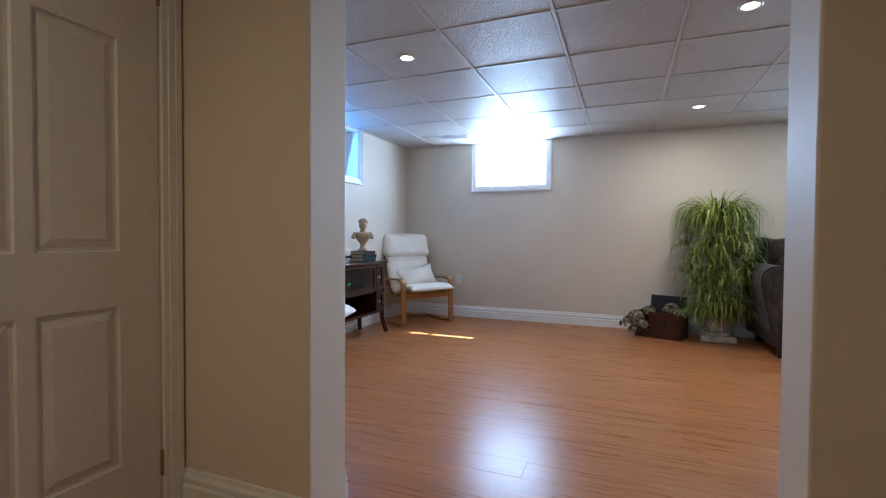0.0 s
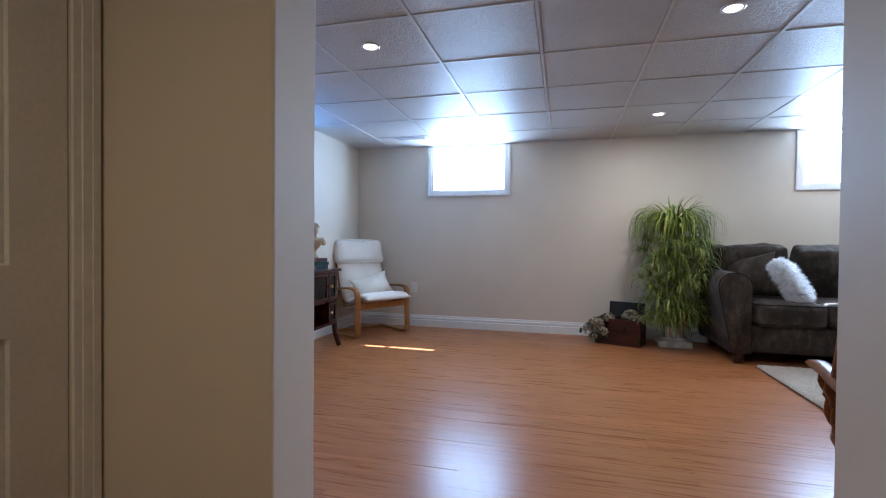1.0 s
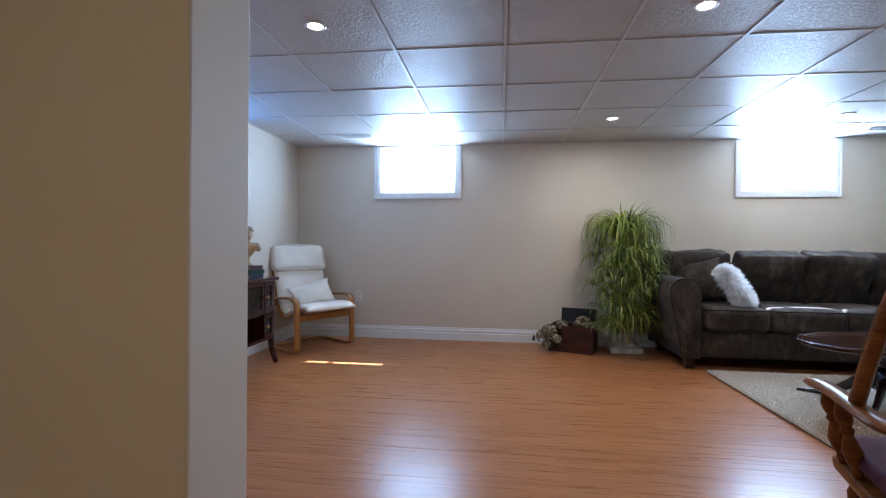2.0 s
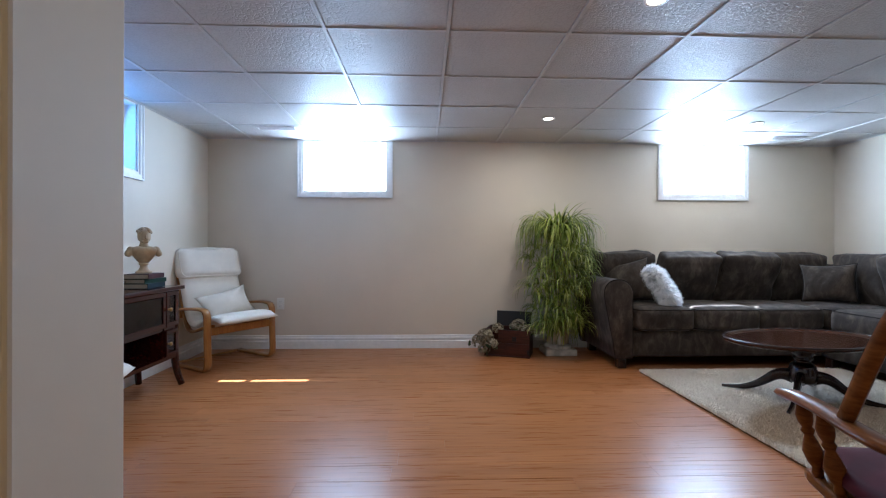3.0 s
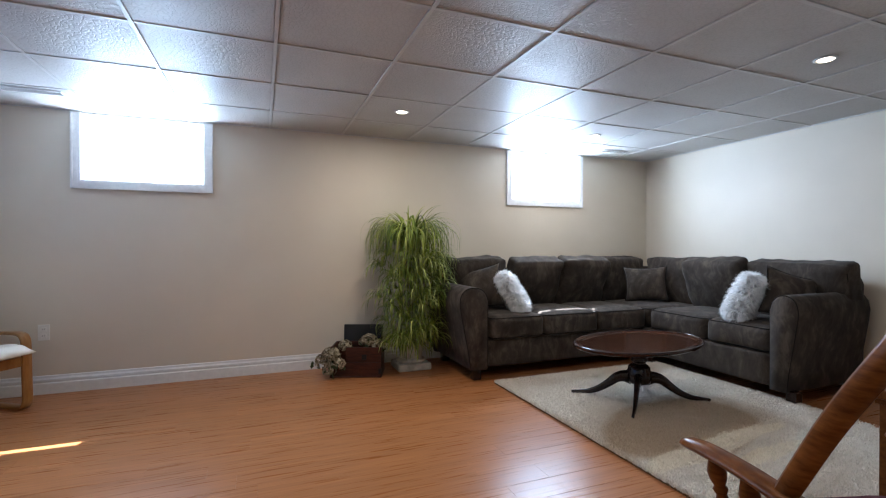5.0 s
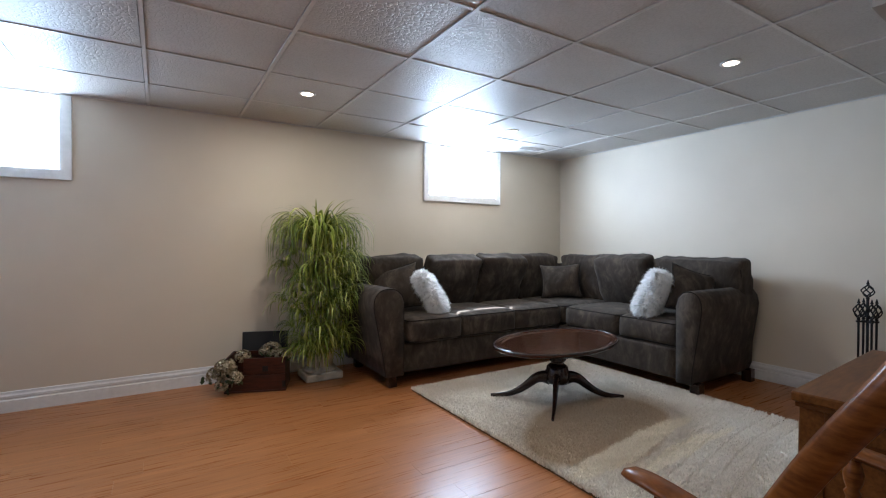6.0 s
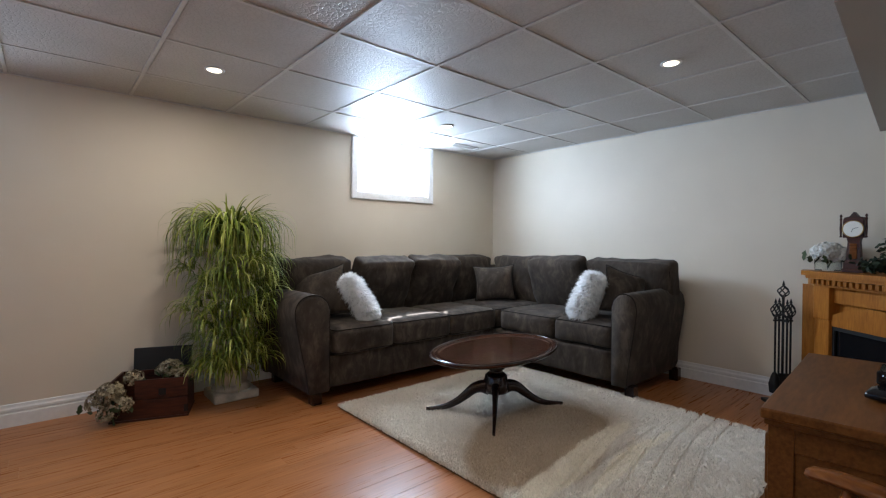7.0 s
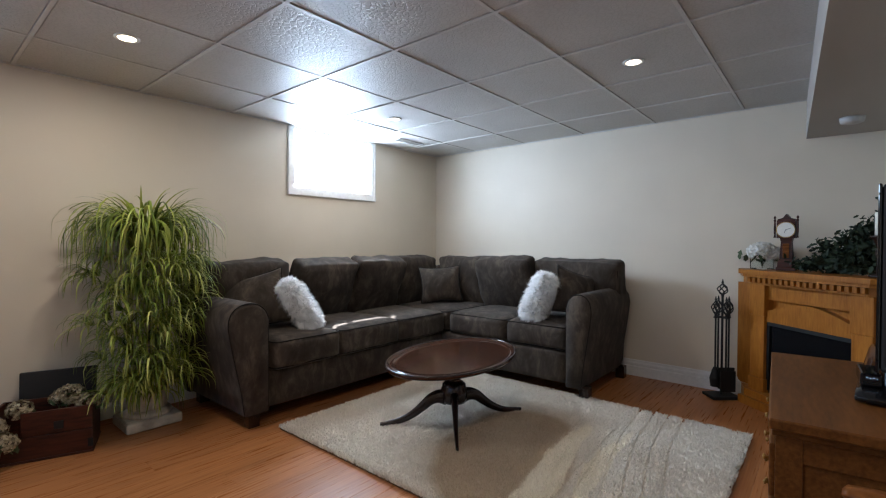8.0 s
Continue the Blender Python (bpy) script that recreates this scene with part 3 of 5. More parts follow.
def door():
    ob = thing("door_1", pose(HALL_W, DOOR_B, 0), "white six-panel hall door, closed, in white casing", "door")
    ob["kind"] = "structure"
    w, h = DOOR_B - DOOR_A, DOOR_TOP
    # leaf with raised panels; x is out of the wall, y runs back along it
    leaf = bmesh.new()
    box(leaf, -0.045, -0.018, -w + 0.003, -0.003, 0.012, h - 0.003)
    cols = [(-0.361, -0.136), (-w + 0.136, -w + 0.361)]
    rows_z = [(0.23, 0.746), (0.919, 1.585), (1.70, 1.89)]
    ycuts = [-w + 0.003, cols[1][0], cols[1][1], cols[0][0], cols[0][1], -0.003]
    zc = [0.012] + [z for r in rows_z for z in r] + [h - 0.003]
    for a, b in ((ycuts[0], ycuts[1]), (ycuts[2], ycuts[3]), (ycuts[4], ycuts[5])): box(leaf, -0.018, -0.008, a, b, zc[0], zc[-1])
    for c0, c1 in cols:
        for za, zb in zip(zc[0::2], zc[1::2]): box(leaf, -0.018, -0.008, c0, c1, za, zb)
    part("leaf", leaf, M_DOOR, ob)
    for c0, c1 in cols:
        for za, zb in rows_z:
            p = bmesh.new()
            ring = []
            for e, x in ((0.0, -0.008), (0.004, -0.0175), (0.014, -0.0175), (0.04, -0.009), (0.05, -0.009)):
                ring.append([p.verts.new((x, yy, zz)) for yy, zz in ((c0 + e, za + e), (c1 - e, za + e), (c1 - e, zb - e), (c0 + e, zb - e))])
            for lo, hi in zip(ring, ring[1:]):
                for k in range(4): p.faces.new((lo[k], lo[(k + 1) % 4], hi[(k + 1) % 4], hi[k]))
            p.faces.new(ring[-1])
            bmesh.ops.recalc_face_normals(p, faces=p.faces)
            part("door_panel", p, M_DOOR, ob)
    c = bmesh.new()
    for a, b, t in ((0.0, 0.02, 0.010), (0.02, 0.045, 0.016), (0.045, 0.065, 0.02)):
        box(c, 0.0, t, a, b, 0.0, h + b)
        box(c, 0.0, t, -w - b, -w - a, 0.0, h + b)
        box(c, 0.0, t, -w - a, a, h + a, h + b)
    part("door_casing", c, M_TRIM, ob)
    for z in (0.182, 1.79):
        hinge = boxes((-0.010, 0.004, -0.006, 0.006, z - 0.045, z + 0.045), bevel=0.003)
        part("hinge", hinge, M_BRASS, ob, "brass hinge")
    knob = lathe([(0.0, 0.0), (0.03, 0.0), (0.03, 0.006), (0.012, 0.01), (0.012, 0.035), (0.026, 0.045), (0.028, 0.06), (0.018, 0.072), (0.0, 0.074)], 20, m=pose(-0.008, -w + 0.07, 0.95, 0, 90, 0))
    part("door_knob", knob, M_BRASS, ob, "brass knob", smooth=True)


door()


# ---------- sofa ----------
def hair(bm, verts_normals, length, width, rng, droop=0.4):
    """Short tapering tufts that stand on the given points."""
    for p, nrm in verts_normals:
        lock = noise.noise_vector(p * 38) * 1.5
        d = (nrm + lock + Vector((rng.uniform(-1, 1), rng.uniform(-1, 1), rng.uniform(-1, 0.6))) * 0.35).normalized()
        side = d.cross(Vector((rng.uniform(-1, 1), rng.uniform(-1, 1), rng.uniform(-1, 1)))).normalized() * width
        ln = length * rng.uniform(0.6, 1.3)
        mid = p + d * ln * 0.55
        tip = p + d * ln + Vector((0, 0, -droop * ln * rng.uniform(0.2, 1)))
        a, b, c, e, t = (bm.verts.new(q) for q in (p - side, p + side, mid + side * 0.8, mid - side * 0.8, tip))
        bm.faces.new((a, b, c, e))
        bm.faces.new((e, c, t))


def fur_pillow(m, seed, label, wide):
    ob = thing("fur_pillow", m, label, "pillow", "white fur pillows")
    bm = soft_box(wide, 0.21, 0.32, 0.035, (0.012, 0.0, 0.0), 0.010, 11, seed)
    bm.normal_update()
    rng = random.Random(seed)
    spots = []
    for f in bm.faces:
        for _ in range(18):
            w = [rng.random() for _ in f.verts]
            s = sum(w)
            spots.append((sum((v.co * k for v, k in zip(f.verts, w)), Vector()) / s, f.normal.copy()))
    part("body", bm, M_FUR, ob, smooth=True)
    fur = bmesh.new()
    hair(fur, spots, 0.056, 0.0024, rng, 0.35)
    tagged(part("fur", fur, M_FIBRE, ob, "long shaggy white pile"), kind="stuff")
    return ob


def dark_pillow(m, w, h, seed):
    ob = thing("scatter_pillow", m, "charcoal microfibre scatter pillow on the sofa", "pillow", "charcoal scatter pillows")
    part("body", pillow(w, h, 0.15, seed), M_SOFA, ob, smooth=True)
    edge = []
    for u, v in ((-1, -1), (1, -1), (1, 1), (-1, 1)):
        for t in range(8):
            a = t / 8
            nx, nz = {(-1, -1): (-1 + 2 * a, -1), (1, -1): (1, -1 + 2 * a), (1, 1): (1 - 2 * a, 1), (-1, 1): (-1, 1 - 2 * a)}[(u, v)]
            k1 = 1 - 0.13 * (1 - nz * nz) * abs(nx) ** 3
            k2 = 1 - 0.13 * (1 - nx * nx) * abs(nz) ** 3
            edge.append(Vector((nx * w / 2 * k1, 0, nz * h / 2 * k2)))
    part("piping", tube(edge + [edge[0]], 0.004, 6), M_PIPING, ob, smooth=True)
    return ob


def loop_rect(sx, sy, z, r=0.04):
    pts = []
    for cx, cy, a0 in ((1, 1, 0), (-1, 1, 90), (-1, -1, 180), (1, -1, 270)):
        for k in range(5):
            a = radians(a0 + 90 * k / 4)
            pts.append(Vector((cx * (sx / 2 - r) + r * math.cos(a), cy * (sy / 2 - r) + r * math.sin(a), z)))
    return pts + [pts[0]]


def seat_cushion(sofa, cx, cy, sx, sy, seed):
    z = 0.415
    c = part("seat_cushion", soft_box(sx, sy, 0.19, 0.045, 0.016, 0.006, 11, seed), M_SOFA, sofa, smooth=True, at=pose(cx, cy, z))
    bm = tube(loop_rect(sx - 0.012, sy - 0.012, 0.082), 0.0045, 6)
    tube(loop_rect(sx - 0.012, sy - 0.012, -0.078), 0.0045, 6, bm)
    part("piping", bm, M_PIPING, c, smooth=True)


def back_cushion(sofa, x, y, w, turn, seed, h=0.50, lean=14, z=0.73, d=0.17):
    wob = random.Random(int(seed * 10))
    m = pose(x, y, z + wob.uniform(-0.008, 0.008), 0, 0, turn + wob.uniform(-2, 2)) @ pose(0, 0, 0, lean + wob.uniform(-2.5, 3), wob.uniform(-1.5, 1.5), 0)
    c = part("back_cushion", soft_box(w, d, h, 0.032, (0.001, 0.045, 0.003), 0.018, 13, seed), M_SOFA, sofa, smooth=True, at=m)
    edge = [Vector((p.x, -d / 2 + 0.028, p.y)) for p in loop_rect(w - 0.035, h - 0.035, 0, 0.05)]
    part("piping", tube(edge, 0.0055, 6), M_PIPING, c, smooth=True)


def sofa_arm(sofa, m):
    """A flared arm. Local: x outwards, y towards the back, z up."""
    prof = [(0.0, 0.09), (0.0, 0.58), (-0.004, 0.65), (0.02, 0.71), (0.07, 0.748), (0.13, 0.757), (0.19, 0.742), (0.232, 0.70), (0.246, 0.64), (0.236, 0.56), (0.205, 0.40), (0.168, 0.22), (0.150, 0.09)]
    bm = bmesh.new()
    rings = []
    for y, k in ((0.0, 0.93), (0.012, 0.985), (0.03, 1.0), (0.45, 1.0), (0.80, 1.0), (0.825, 0.985), (0.835, 0.95)):
        rings.append([bm.verts.new((0.11 + (x - 0.11) * k, y, 0.36 + (z - 0.36) * (k if z > 0.1 else 1))) for x, z in prof])
    n = len(prof)
    for lo, hi in zip(rings, rings[1:]):
        for k in range(n): bm.faces.new((lo[k], lo[(k + 1) % n], hi[(k + 1) % n], hi[k]))
    bm.faces.new(rings[0][::-1])
    bm.faces.new(rings[-1])
    bmesh.ops.recalc_face_normals(bm, faces=bm.faces)
    arm = part("arm", bm, M_SOFA, sofa, smooth=True, at=m)
    pipe = smoothed([(0.11 + (x - 0.11) * 0.985, 0.012, 0.36 + (z - 0.36) * 0.985) for x, z in prof], 3)
    part("piping", tube(pipe, 0.004, 6), M_PIPING, arm, smooth=True)


def sectional():
    sofa = thing("sectional_sofa", pose(0, 0, 0), "charcoal microfibre corner sofa with loose back cushions", "sofa")
    # bases of the two runs
    part("base", soft_box(2.60, 0.80, 0.235, 0.02, 0.0, 0.003, 9, 1, m=pose(2.93, -0.515, 0.2095)), M_SOFA, sofa, smooth=True)
    part("base", soft_box(0.86, 1.20, 0.235, 0.02, 0.0, 0.003, 9, 2, m=pose(3.715, -1.52, 0.2095)), M_SOFA, sofa, smooth=True)
    part("back_frame", soft_box(2.70, 0.16, 0.80, 0.06, 0.0, 0.006, 9, 3, m=pose(2.80, -0.175, 0.47)), M_SOFA, sofa, smooth=True)
    part("back_frame", soft_box(0.16, 2.12, 0.80, 0.06, 0.0, 0.006, 9, 4, m=pose(4.08, -1.17, 0.47)), M_SOFA, sofa, smooth=True)
    for k, (a, b) in enumerate(((1.665, 2.170), (2.174, 2.742), (2.746, 3.30))): seat_cushion(sofa, (a + b) / 2, -0.63, b - a, 0.66, k * 3.1)
    seat_cushion(sofa, 3.66, -0.63, 0.70, 0.67, 11.0)
    for k, (a, b) in enumerate(((-1.578, -1.0), (-2.105, -1.582))): seat_cushion(sofa, 3.635, (a + b) / 2, 0.70, b - a, 14 + k * 2.7)
    for k, (a, b) in enumerate(((1.475, 2.12), (2.12, 2.70), (2.70, 3.30), (3.30, 3.86))): back_cushion(sofa, (a + b) / 2 + (0, 0.015, 0.0, 0)[k], (-0.31, -0.345, -0.35, -0.27)[k], b - a - 0.016, 0, k * 5.3, lean=(12, 22, 23, 9)[k], h=(0.50, 0.50, 0.505, 0.49)[k])
    for k, (a, b) in enumerate(((-0.93, -0.38), (-1.53, -0.93), (-2.29, -1.53))): back_cushion(sofa, (3.97, 3.90, 3.94)[k], (a + b) / 2, b - a - 0.016, -90, 30 + k * 4.1, lean=(9, 22, 12)[k], h=(0.48, 0.52, 0.50)[k])
    sofa_arm(sofa, pose(1.64, -0.945, 0) @ Matrix.Diagonal((-1, 1, 1, 1)))
    sofa_arm(sofa, pose(3.245, -2.112, 0, 0, 0, -90) @ Matrix.Diagonal((0.74, 1, 1, 1)))
    for x, y in ((1.56, -0.88), (1.56, -0.2), (3.32, -2.23), (4.05, -2.23), (3.30, -1.02)):
        part("foot", boxes((x - 0.035, x + 0.035, y - 0.035, y + 0.035, 0.0, 0.10), bevel=0.006), M_EBONY, sofa, "dark wooden block foot")
    return sofa


sectional()
dark_pillow(pose(1.755, -0.53, 0.705, -22, -13, -30), 0.46, 0.40, 2.0)
fur_pillow(pose(2.005, -0.69, 0.68, -6, -32, -32), 5, "shaggy white fur pillow leaning on a charcoal one", 0.08)
dark_pillow(pose(3.63, -0.62, 0.70, -16, -3, -42), 0.42, 0.37, 4.0)
fur_pillow(pose(3.46, -1.79, 0.685, -10, 24, -64), 8, "shaggy white fur pillow near the sofa's end arm", 0.12)
dark_pillow(pose(3.63, -2.01, 0.715, -14, 17, -30), 0.39, 0.37, 6.0)


# ---------- rug ----------
def rug():
    x0, x1, y0, y1 = 1.66, 3.31, -3.20, -1.06
    mat, nt, bsdf = nodes_of("shag_rug", 0.95)
    xyz = coords(nt, world_space=True)
    wob = node(nt, "ShaderNodeTexNoise", Scale=3.0, Detail=2.0)
    nt.links.new(xyz, wob.inputs["Vector"])
    off = nt.nodes.new("ShaderNodeVectorMath")
    off.operation = "MULTIPLY_ADD"
    nt.links.new(wob.outputs["Color"], off.inputs[0])
    off.inputs[1].default_value = (0.12, 0.12, 0)
    nt.links.new(xyz, off.inputs[2])
    fine = node(nt, "ShaderNodeTexNoise", Scale=160.0, Detail=3.0)
    nt.links.new(xyz, fine.inputs["Vector"])

    def local(x, y, angle, sx, sy):
        mp = nt.nodes.new("ShaderNodeMapping")
        mp.vector_type = "TEXTURE"
        mp.inputs["Location"].default_value = (x, y, 0)
        mp.inputs["Rotation"].default_value = (0, 0, angle)
        mp.inputs["Scale"].default_value = (sx, sy, 1)
        nt.links.new(off.outputs[0], mp.inputs[0])
        return mp.outputs[0]

    def oval(x, y, angle, sx, sy):
        g = nt.nodes.new("ShaderNodeTexGradient")
        g.gradient_type = "SPHERICAL"
        nt.links.new(local(x, y, radians(angle), sx, sy), g.inputs[0])
        return g.outputs["Fac"]

    cloudy = node(nt, "ShaderNodeTexNoise", Scale=2.2, Detail=3.0)
    nt.links.new(xyz, cloudy.inputs["Vector"])
    tone = ramp(nt, cloudy.outputs[0], [(0.35, (0.83, 0.76, 0.67)), (0.65, (0.90, 0.85, 0.77))])
    tone = mixed(nt, "MIX", ramp(nt, oval(2.30, -2.20, 14, 0.66, 0.38), [(0.02, (0, 0, 0)), (0.14, (1, 1, 1))]), tone, (0.64, 0.52, 0.385))
    # pale wedges that narrow towards the sofa's end
    for x, y, angle, sx, sy in ((2.30, -2.46, 8, 0.66, 0.085), (2.46, -2.635, 4, 0.54, 0.05)):
        tone = mixed(nt, "MIX", ramp(nt, oval(x, y, angle, sx, sy), [(0.02, (0, 0, 0)), (0.15, (1, 1, 1))]), tone, (0.95, 0.88, 0.75))
    tuft = nt.nodes.new("ShaderNodeNewGeometry").outputs["Random Per Island"]
    c = mixed(nt, "MULTIPLY", 0.45, tone, ramp(nt, tuft, [(0.0, (0.62, 0.59, 0.55)), (0.6, (1, 1, 1))]))
    c = mixed(nt, "MULTIPLY", 0.1, c, ramp(nt, fine.outputs[0], [(0.3, (0.55, 0.53, 0.5)), (0.65, (1, 1, 1))]))
    nt.links.new(c, bsdf.inputs["Base Color"])
    bump(nt, bsdf, fine.outputs[0], 0.8, 0.004)
    ob = thing("shag_rug", pose(0, 0, 0), "cream shag rug with tan swirls under the coffee table", "rug")
    # backing and pile share one relief: clipped low along carved lines
    def carved(offset, pitch, width):
        return np.abs((offset / pitch) % 1.0 - 0.5) * pitch < width

    def clipped(px, py):
        bow = py - 0.15 * (px - 2.2) + 0.02 * np.sin(px * 4)
        low = carved(bow, 0.085, 0.010) & (bow < -2.74) & (bow > -3.04)
        low |= carved(px - 0.75 * py, 0.11, 0.011) & (bow <= -3.04)
        for y, slope, x_from, x_to in ((-2.372, 0.10, 1.75, 2.95), (-2.372, 0.25, 1.85, 2.93), (-2.585, 0.05, 1.9, 2.98), (-2.585, 0.13, 1.95, 2.98)):
            low |= (np.abs(py - y - slope * (px - 2.93)) < 0.011) & (px > x_from) & (px < x_to)
        return low

    nx, ny = 200, 260
    gx, gy = np.meshgrid(np.linspace(x0, x1, nx + 1), np.linspace(y0, y1, ny + 1), indexing="ij")
    gz = 0.020 + 0.003 * np.sin(gx * 71 + 3 * np.sin(gy * 37)) * np.sin(gy * 67 + 2 * np.sin(gx * 31)) - 0.015 * clipped(gx, gy)
    gz[0], gz[-1], gz[:, 0], gz[:, -1] = 0.004, 0.004, 0.004, 0.004
    idx = np.arange((nx + 1) * (ny + 1)).reshape(nx + 1, ny + 1)
    quads = np.stack([idx[:-1, :-1], idx[1:, :-1], idx[1:, 1:], idx[:-1, 1:]], -1).reshape(-1, 4)
    me = bpy.data.meshes.new("backing")
    me.from_pydata(np.stack([gx, gy, gz], -1).reshape(-1, 3).tolist(), [], quads.tolist())
    me.materials.append(mat)
    back = new("backing", me)
    back.parent = ob
    edge = bmesh.new()
    for r in ((x0 - 0.012, x1 + 0.012, y0 - 0.012, y0), (x0 - 0.012, x1 + 0.012, y1, y1 + 0.012), (x0 - 0.012, x0, y0, y1), (x1, x1 + 0.012, y0, y1)): box(edge, *r, 0.0, 0.009, bevel=0.003)
    part("binding", edge, cloth("brown_binding", (0.13, 0.07, 0.035), 0.9, 300, 0.1), ob, "brown woven edge binding")
    # pile: short tufts leaning every way
    rng = np.random.default_rng(7)
    n = 170000
    px, py = rng.uniform(x0 - 0.018, x1 + 0.018, n), rng.uniform(y0 - 0.018, y1 + 0.018, n)
    comb = rng.uniform(0, 2 * np.pi, n)
    low = clipped(px, py)
    ln, wd = rng.uniform(0.010, 0.020, n), rng.uniform(0.0020, 0.0034, n)
    ln = np.where(low, ln * 0.25, ln)
    spin = rng.uniform(0, np.pi, n)
    ax, ay = np.cos(spin) * wd, np.sin(spin) * wd
    tx, ty = px + np.cos(comb) * ln * 0.55, py + np.sin(comb) * ln * 0.55
    tz = np.where(low, 0.006, 0.018) + ln * 0.75
    co = np.empty((n, 4, 3))
    co[:, 0] = np.stack([px - ax, py - ay, np.where(low, 0.005, 0.012)], 1)
    co[:, 1] = np.stack([px + ax, py + ay, np.where(low, 0.005, 0.012)], 1)
    co[:, 2] = np.stack([tx + ax * 0.6, ty + ay * 0.6, tz], 1)
    co[:, 3] = np.stack([tx - ax * 0.6, ty - ay * 0.6, tz], 1)
    me = bpy.data.meshes.new("pile")
    me.from_pydata(co.reshape(-1, 3).tolist(), [], np.arange(n * 4).reshape(-1, 4).tolist())
    me.materials.append(mat)
    pile = new("shag", me)
    pile.parent = ob
    tagged(pile, kind="stuff")


rug()


# ---------- coffee table ----------
def coffee_table():
    ob = thing("coffee_table", pose(2.41, -1.765, 0.018, 0, 0, 9), "oval mahogany pedestal coffee table standing on the rug", "table")
    k = 0.645
    top = part("tabletop", lathe([(0.0, 0.372), (0.40, 0.372), (0.50, 0.376), (0.525, 0.384), (0.538, 0.395), (0.536, 0.402), (0.526, 0.4055), (0.513, 0.404), (0.505, 0.3985), (0.49, 0.3972), (0.487, 0.3995), (0.478, 0.3995), (0.475, 0.397), (0.44, 0.3965), (0.0, 0.3965)], 80, 1.0, k), M_MAHOG, ob, smooth=True)
    rim = [Vector((0.526 * math.cos(a), 0.526 * k * math.sin(a), 0.4015)) for a in [2 * math.pi * q / 72 for q in range(73)]]
    part("rim", tube(rim, 0.0085, 8), M_EBONY, top, "dark moulded table rim", smooth=True)
    part("apron", lathe([(0.0, 0.352), (0.17, 0.352), (0.19, 0.362), (0.19, 0.372), (0.0, 0.372)], 32, 1, k), M_EBONY, ob)
    part("pedestal", lathe([(0.0, 0.105), (0.05, 0.105), (0.075, 0.112), (0.082, 0.13), (0.082, 0.19), (0.074, 0.205), (0.072, 0.222), (0.058, 0.236), (0.046, 0.243), (0.043, 0.256), (0.056, 0.264), (0.058, 0.274), (0.05, 0.281), (0.064, 0.30), (0.07, 0.322), (0.066, 0.34), (0.05, 0.352), (0.0, 0.352)], 32), M_EBONY, ob, smooth=True)
    for a in (137, 212, 318, 32):
        path = smoothed([(0.05, 0, 0.142), (0.10, 0, 0.150), (0.15, 0, 0.136), (0.20, 0, 0.098), (0.265, 0, 0.055), (0.345, 0, 0.025), (0.46, 0, 0.013)], 6)
        part("leg", sweep(path, 0.044, 0.075, (0, 1, 0), taper=lambda t: 1.25 - 0.92 * t ** 0.8), M_EBONY, ob, smooth=True, at=pose(0, 0, 0, 0, 0, a))


coffee_table()


# ---------- plant on its pedestal ----------
def leaf_mat():
    mat, nt, bsdf = nodes_of("striped_leaf", 0.45)
    geo = nt.nodes.new("ShaderNodeNewGeometry")
    xyz = coords(nt)
    broad = node(nt, "ShaderNodeTexNoise", Scale=7.0, Detail=2.0)
    nt.links.new(xyz, broad.inputs["Vector"])
    c = ramp(nt, geo.outputs["Random Per Island"], [(0.0, (0.06, 0.09, 0.012)), (0.35, (0.18, 0.235, 0.026)), (0.7, (0.37, 0.41, 0.065)), (1.0, (0.60, 0.60, 0.20))])
    c = mixed(nt, "MULTIPLY", 0.5, c, ramp(nt, broad.outputs[0], [(0.3, (0.5, 0.6, 0.5)), (0.7, (1, 1, 1))]))
    nt.links.new(c, bsdf.inputs["Base Color"])
    bsdf.inputs["Specular IOR Level"].default_value = 0.3
    thin = nt.nodes.new("ShaderNodeBsdfTranslucent")
    nt.links.new(c, thin.inputs[0])
    mix = nt.nodes.new("ShaderNodeMixShader")
    mix.inputs[0].default_value = 0.3
    nt.links.new(bsdf.outputs[0], mix.inputs[1])
    nt.links.new(thin.outputs[0], mix.inputs[2])
    nt.links.new(mix.outputs[0], nt.nodes["Material Output"].inputs[0])
    return mat


M_LEAF = leaf_mat()


def blade(bm, base, heading, up, length, width, droop, rng, n=7):
    """A long arching leaf with a folded midrib."""
    d = Vector((math.cos(heading), math.sin(heading), 0))
    side = Vector((-d.y, d.x, 0))
    p, ang = Vector(base), up
    curl = rng.uniform(-0.25, 0.25)
    rows = []
    for i in range(n + 1):
        t = i / n
        w = width * (0.55 + 0.9 * t if t < 0.35 else 0.9 * (1 - ((t - 0.35) / 0.65) ** 2.2)) + 0.0006
        dirn = d * math.cos(ang) + Vector((0, 0, 1)) * math.sin(ang) + side * curl * t
        nrm = dirn.cross(side).normalized()
        rows.append([bm.verts.new(p - side * w), bm.verts.new(p + nrm * w * 0.35), bm.verts.new(p + side * w)])
        p = p + dirn.normalized() * (length / n)
        ang -= droop / n * (0.6 + 1.1 * t)
        if ang < -1.55: ang = -1.55
    for lo, hi in zip(rows, rows[1:]):
        bm.faces.new((lo[0], lo[1], hi[1], hi[0]))
        bm.faces.new((lo[1], lo[2], hi[2], hi[1]))


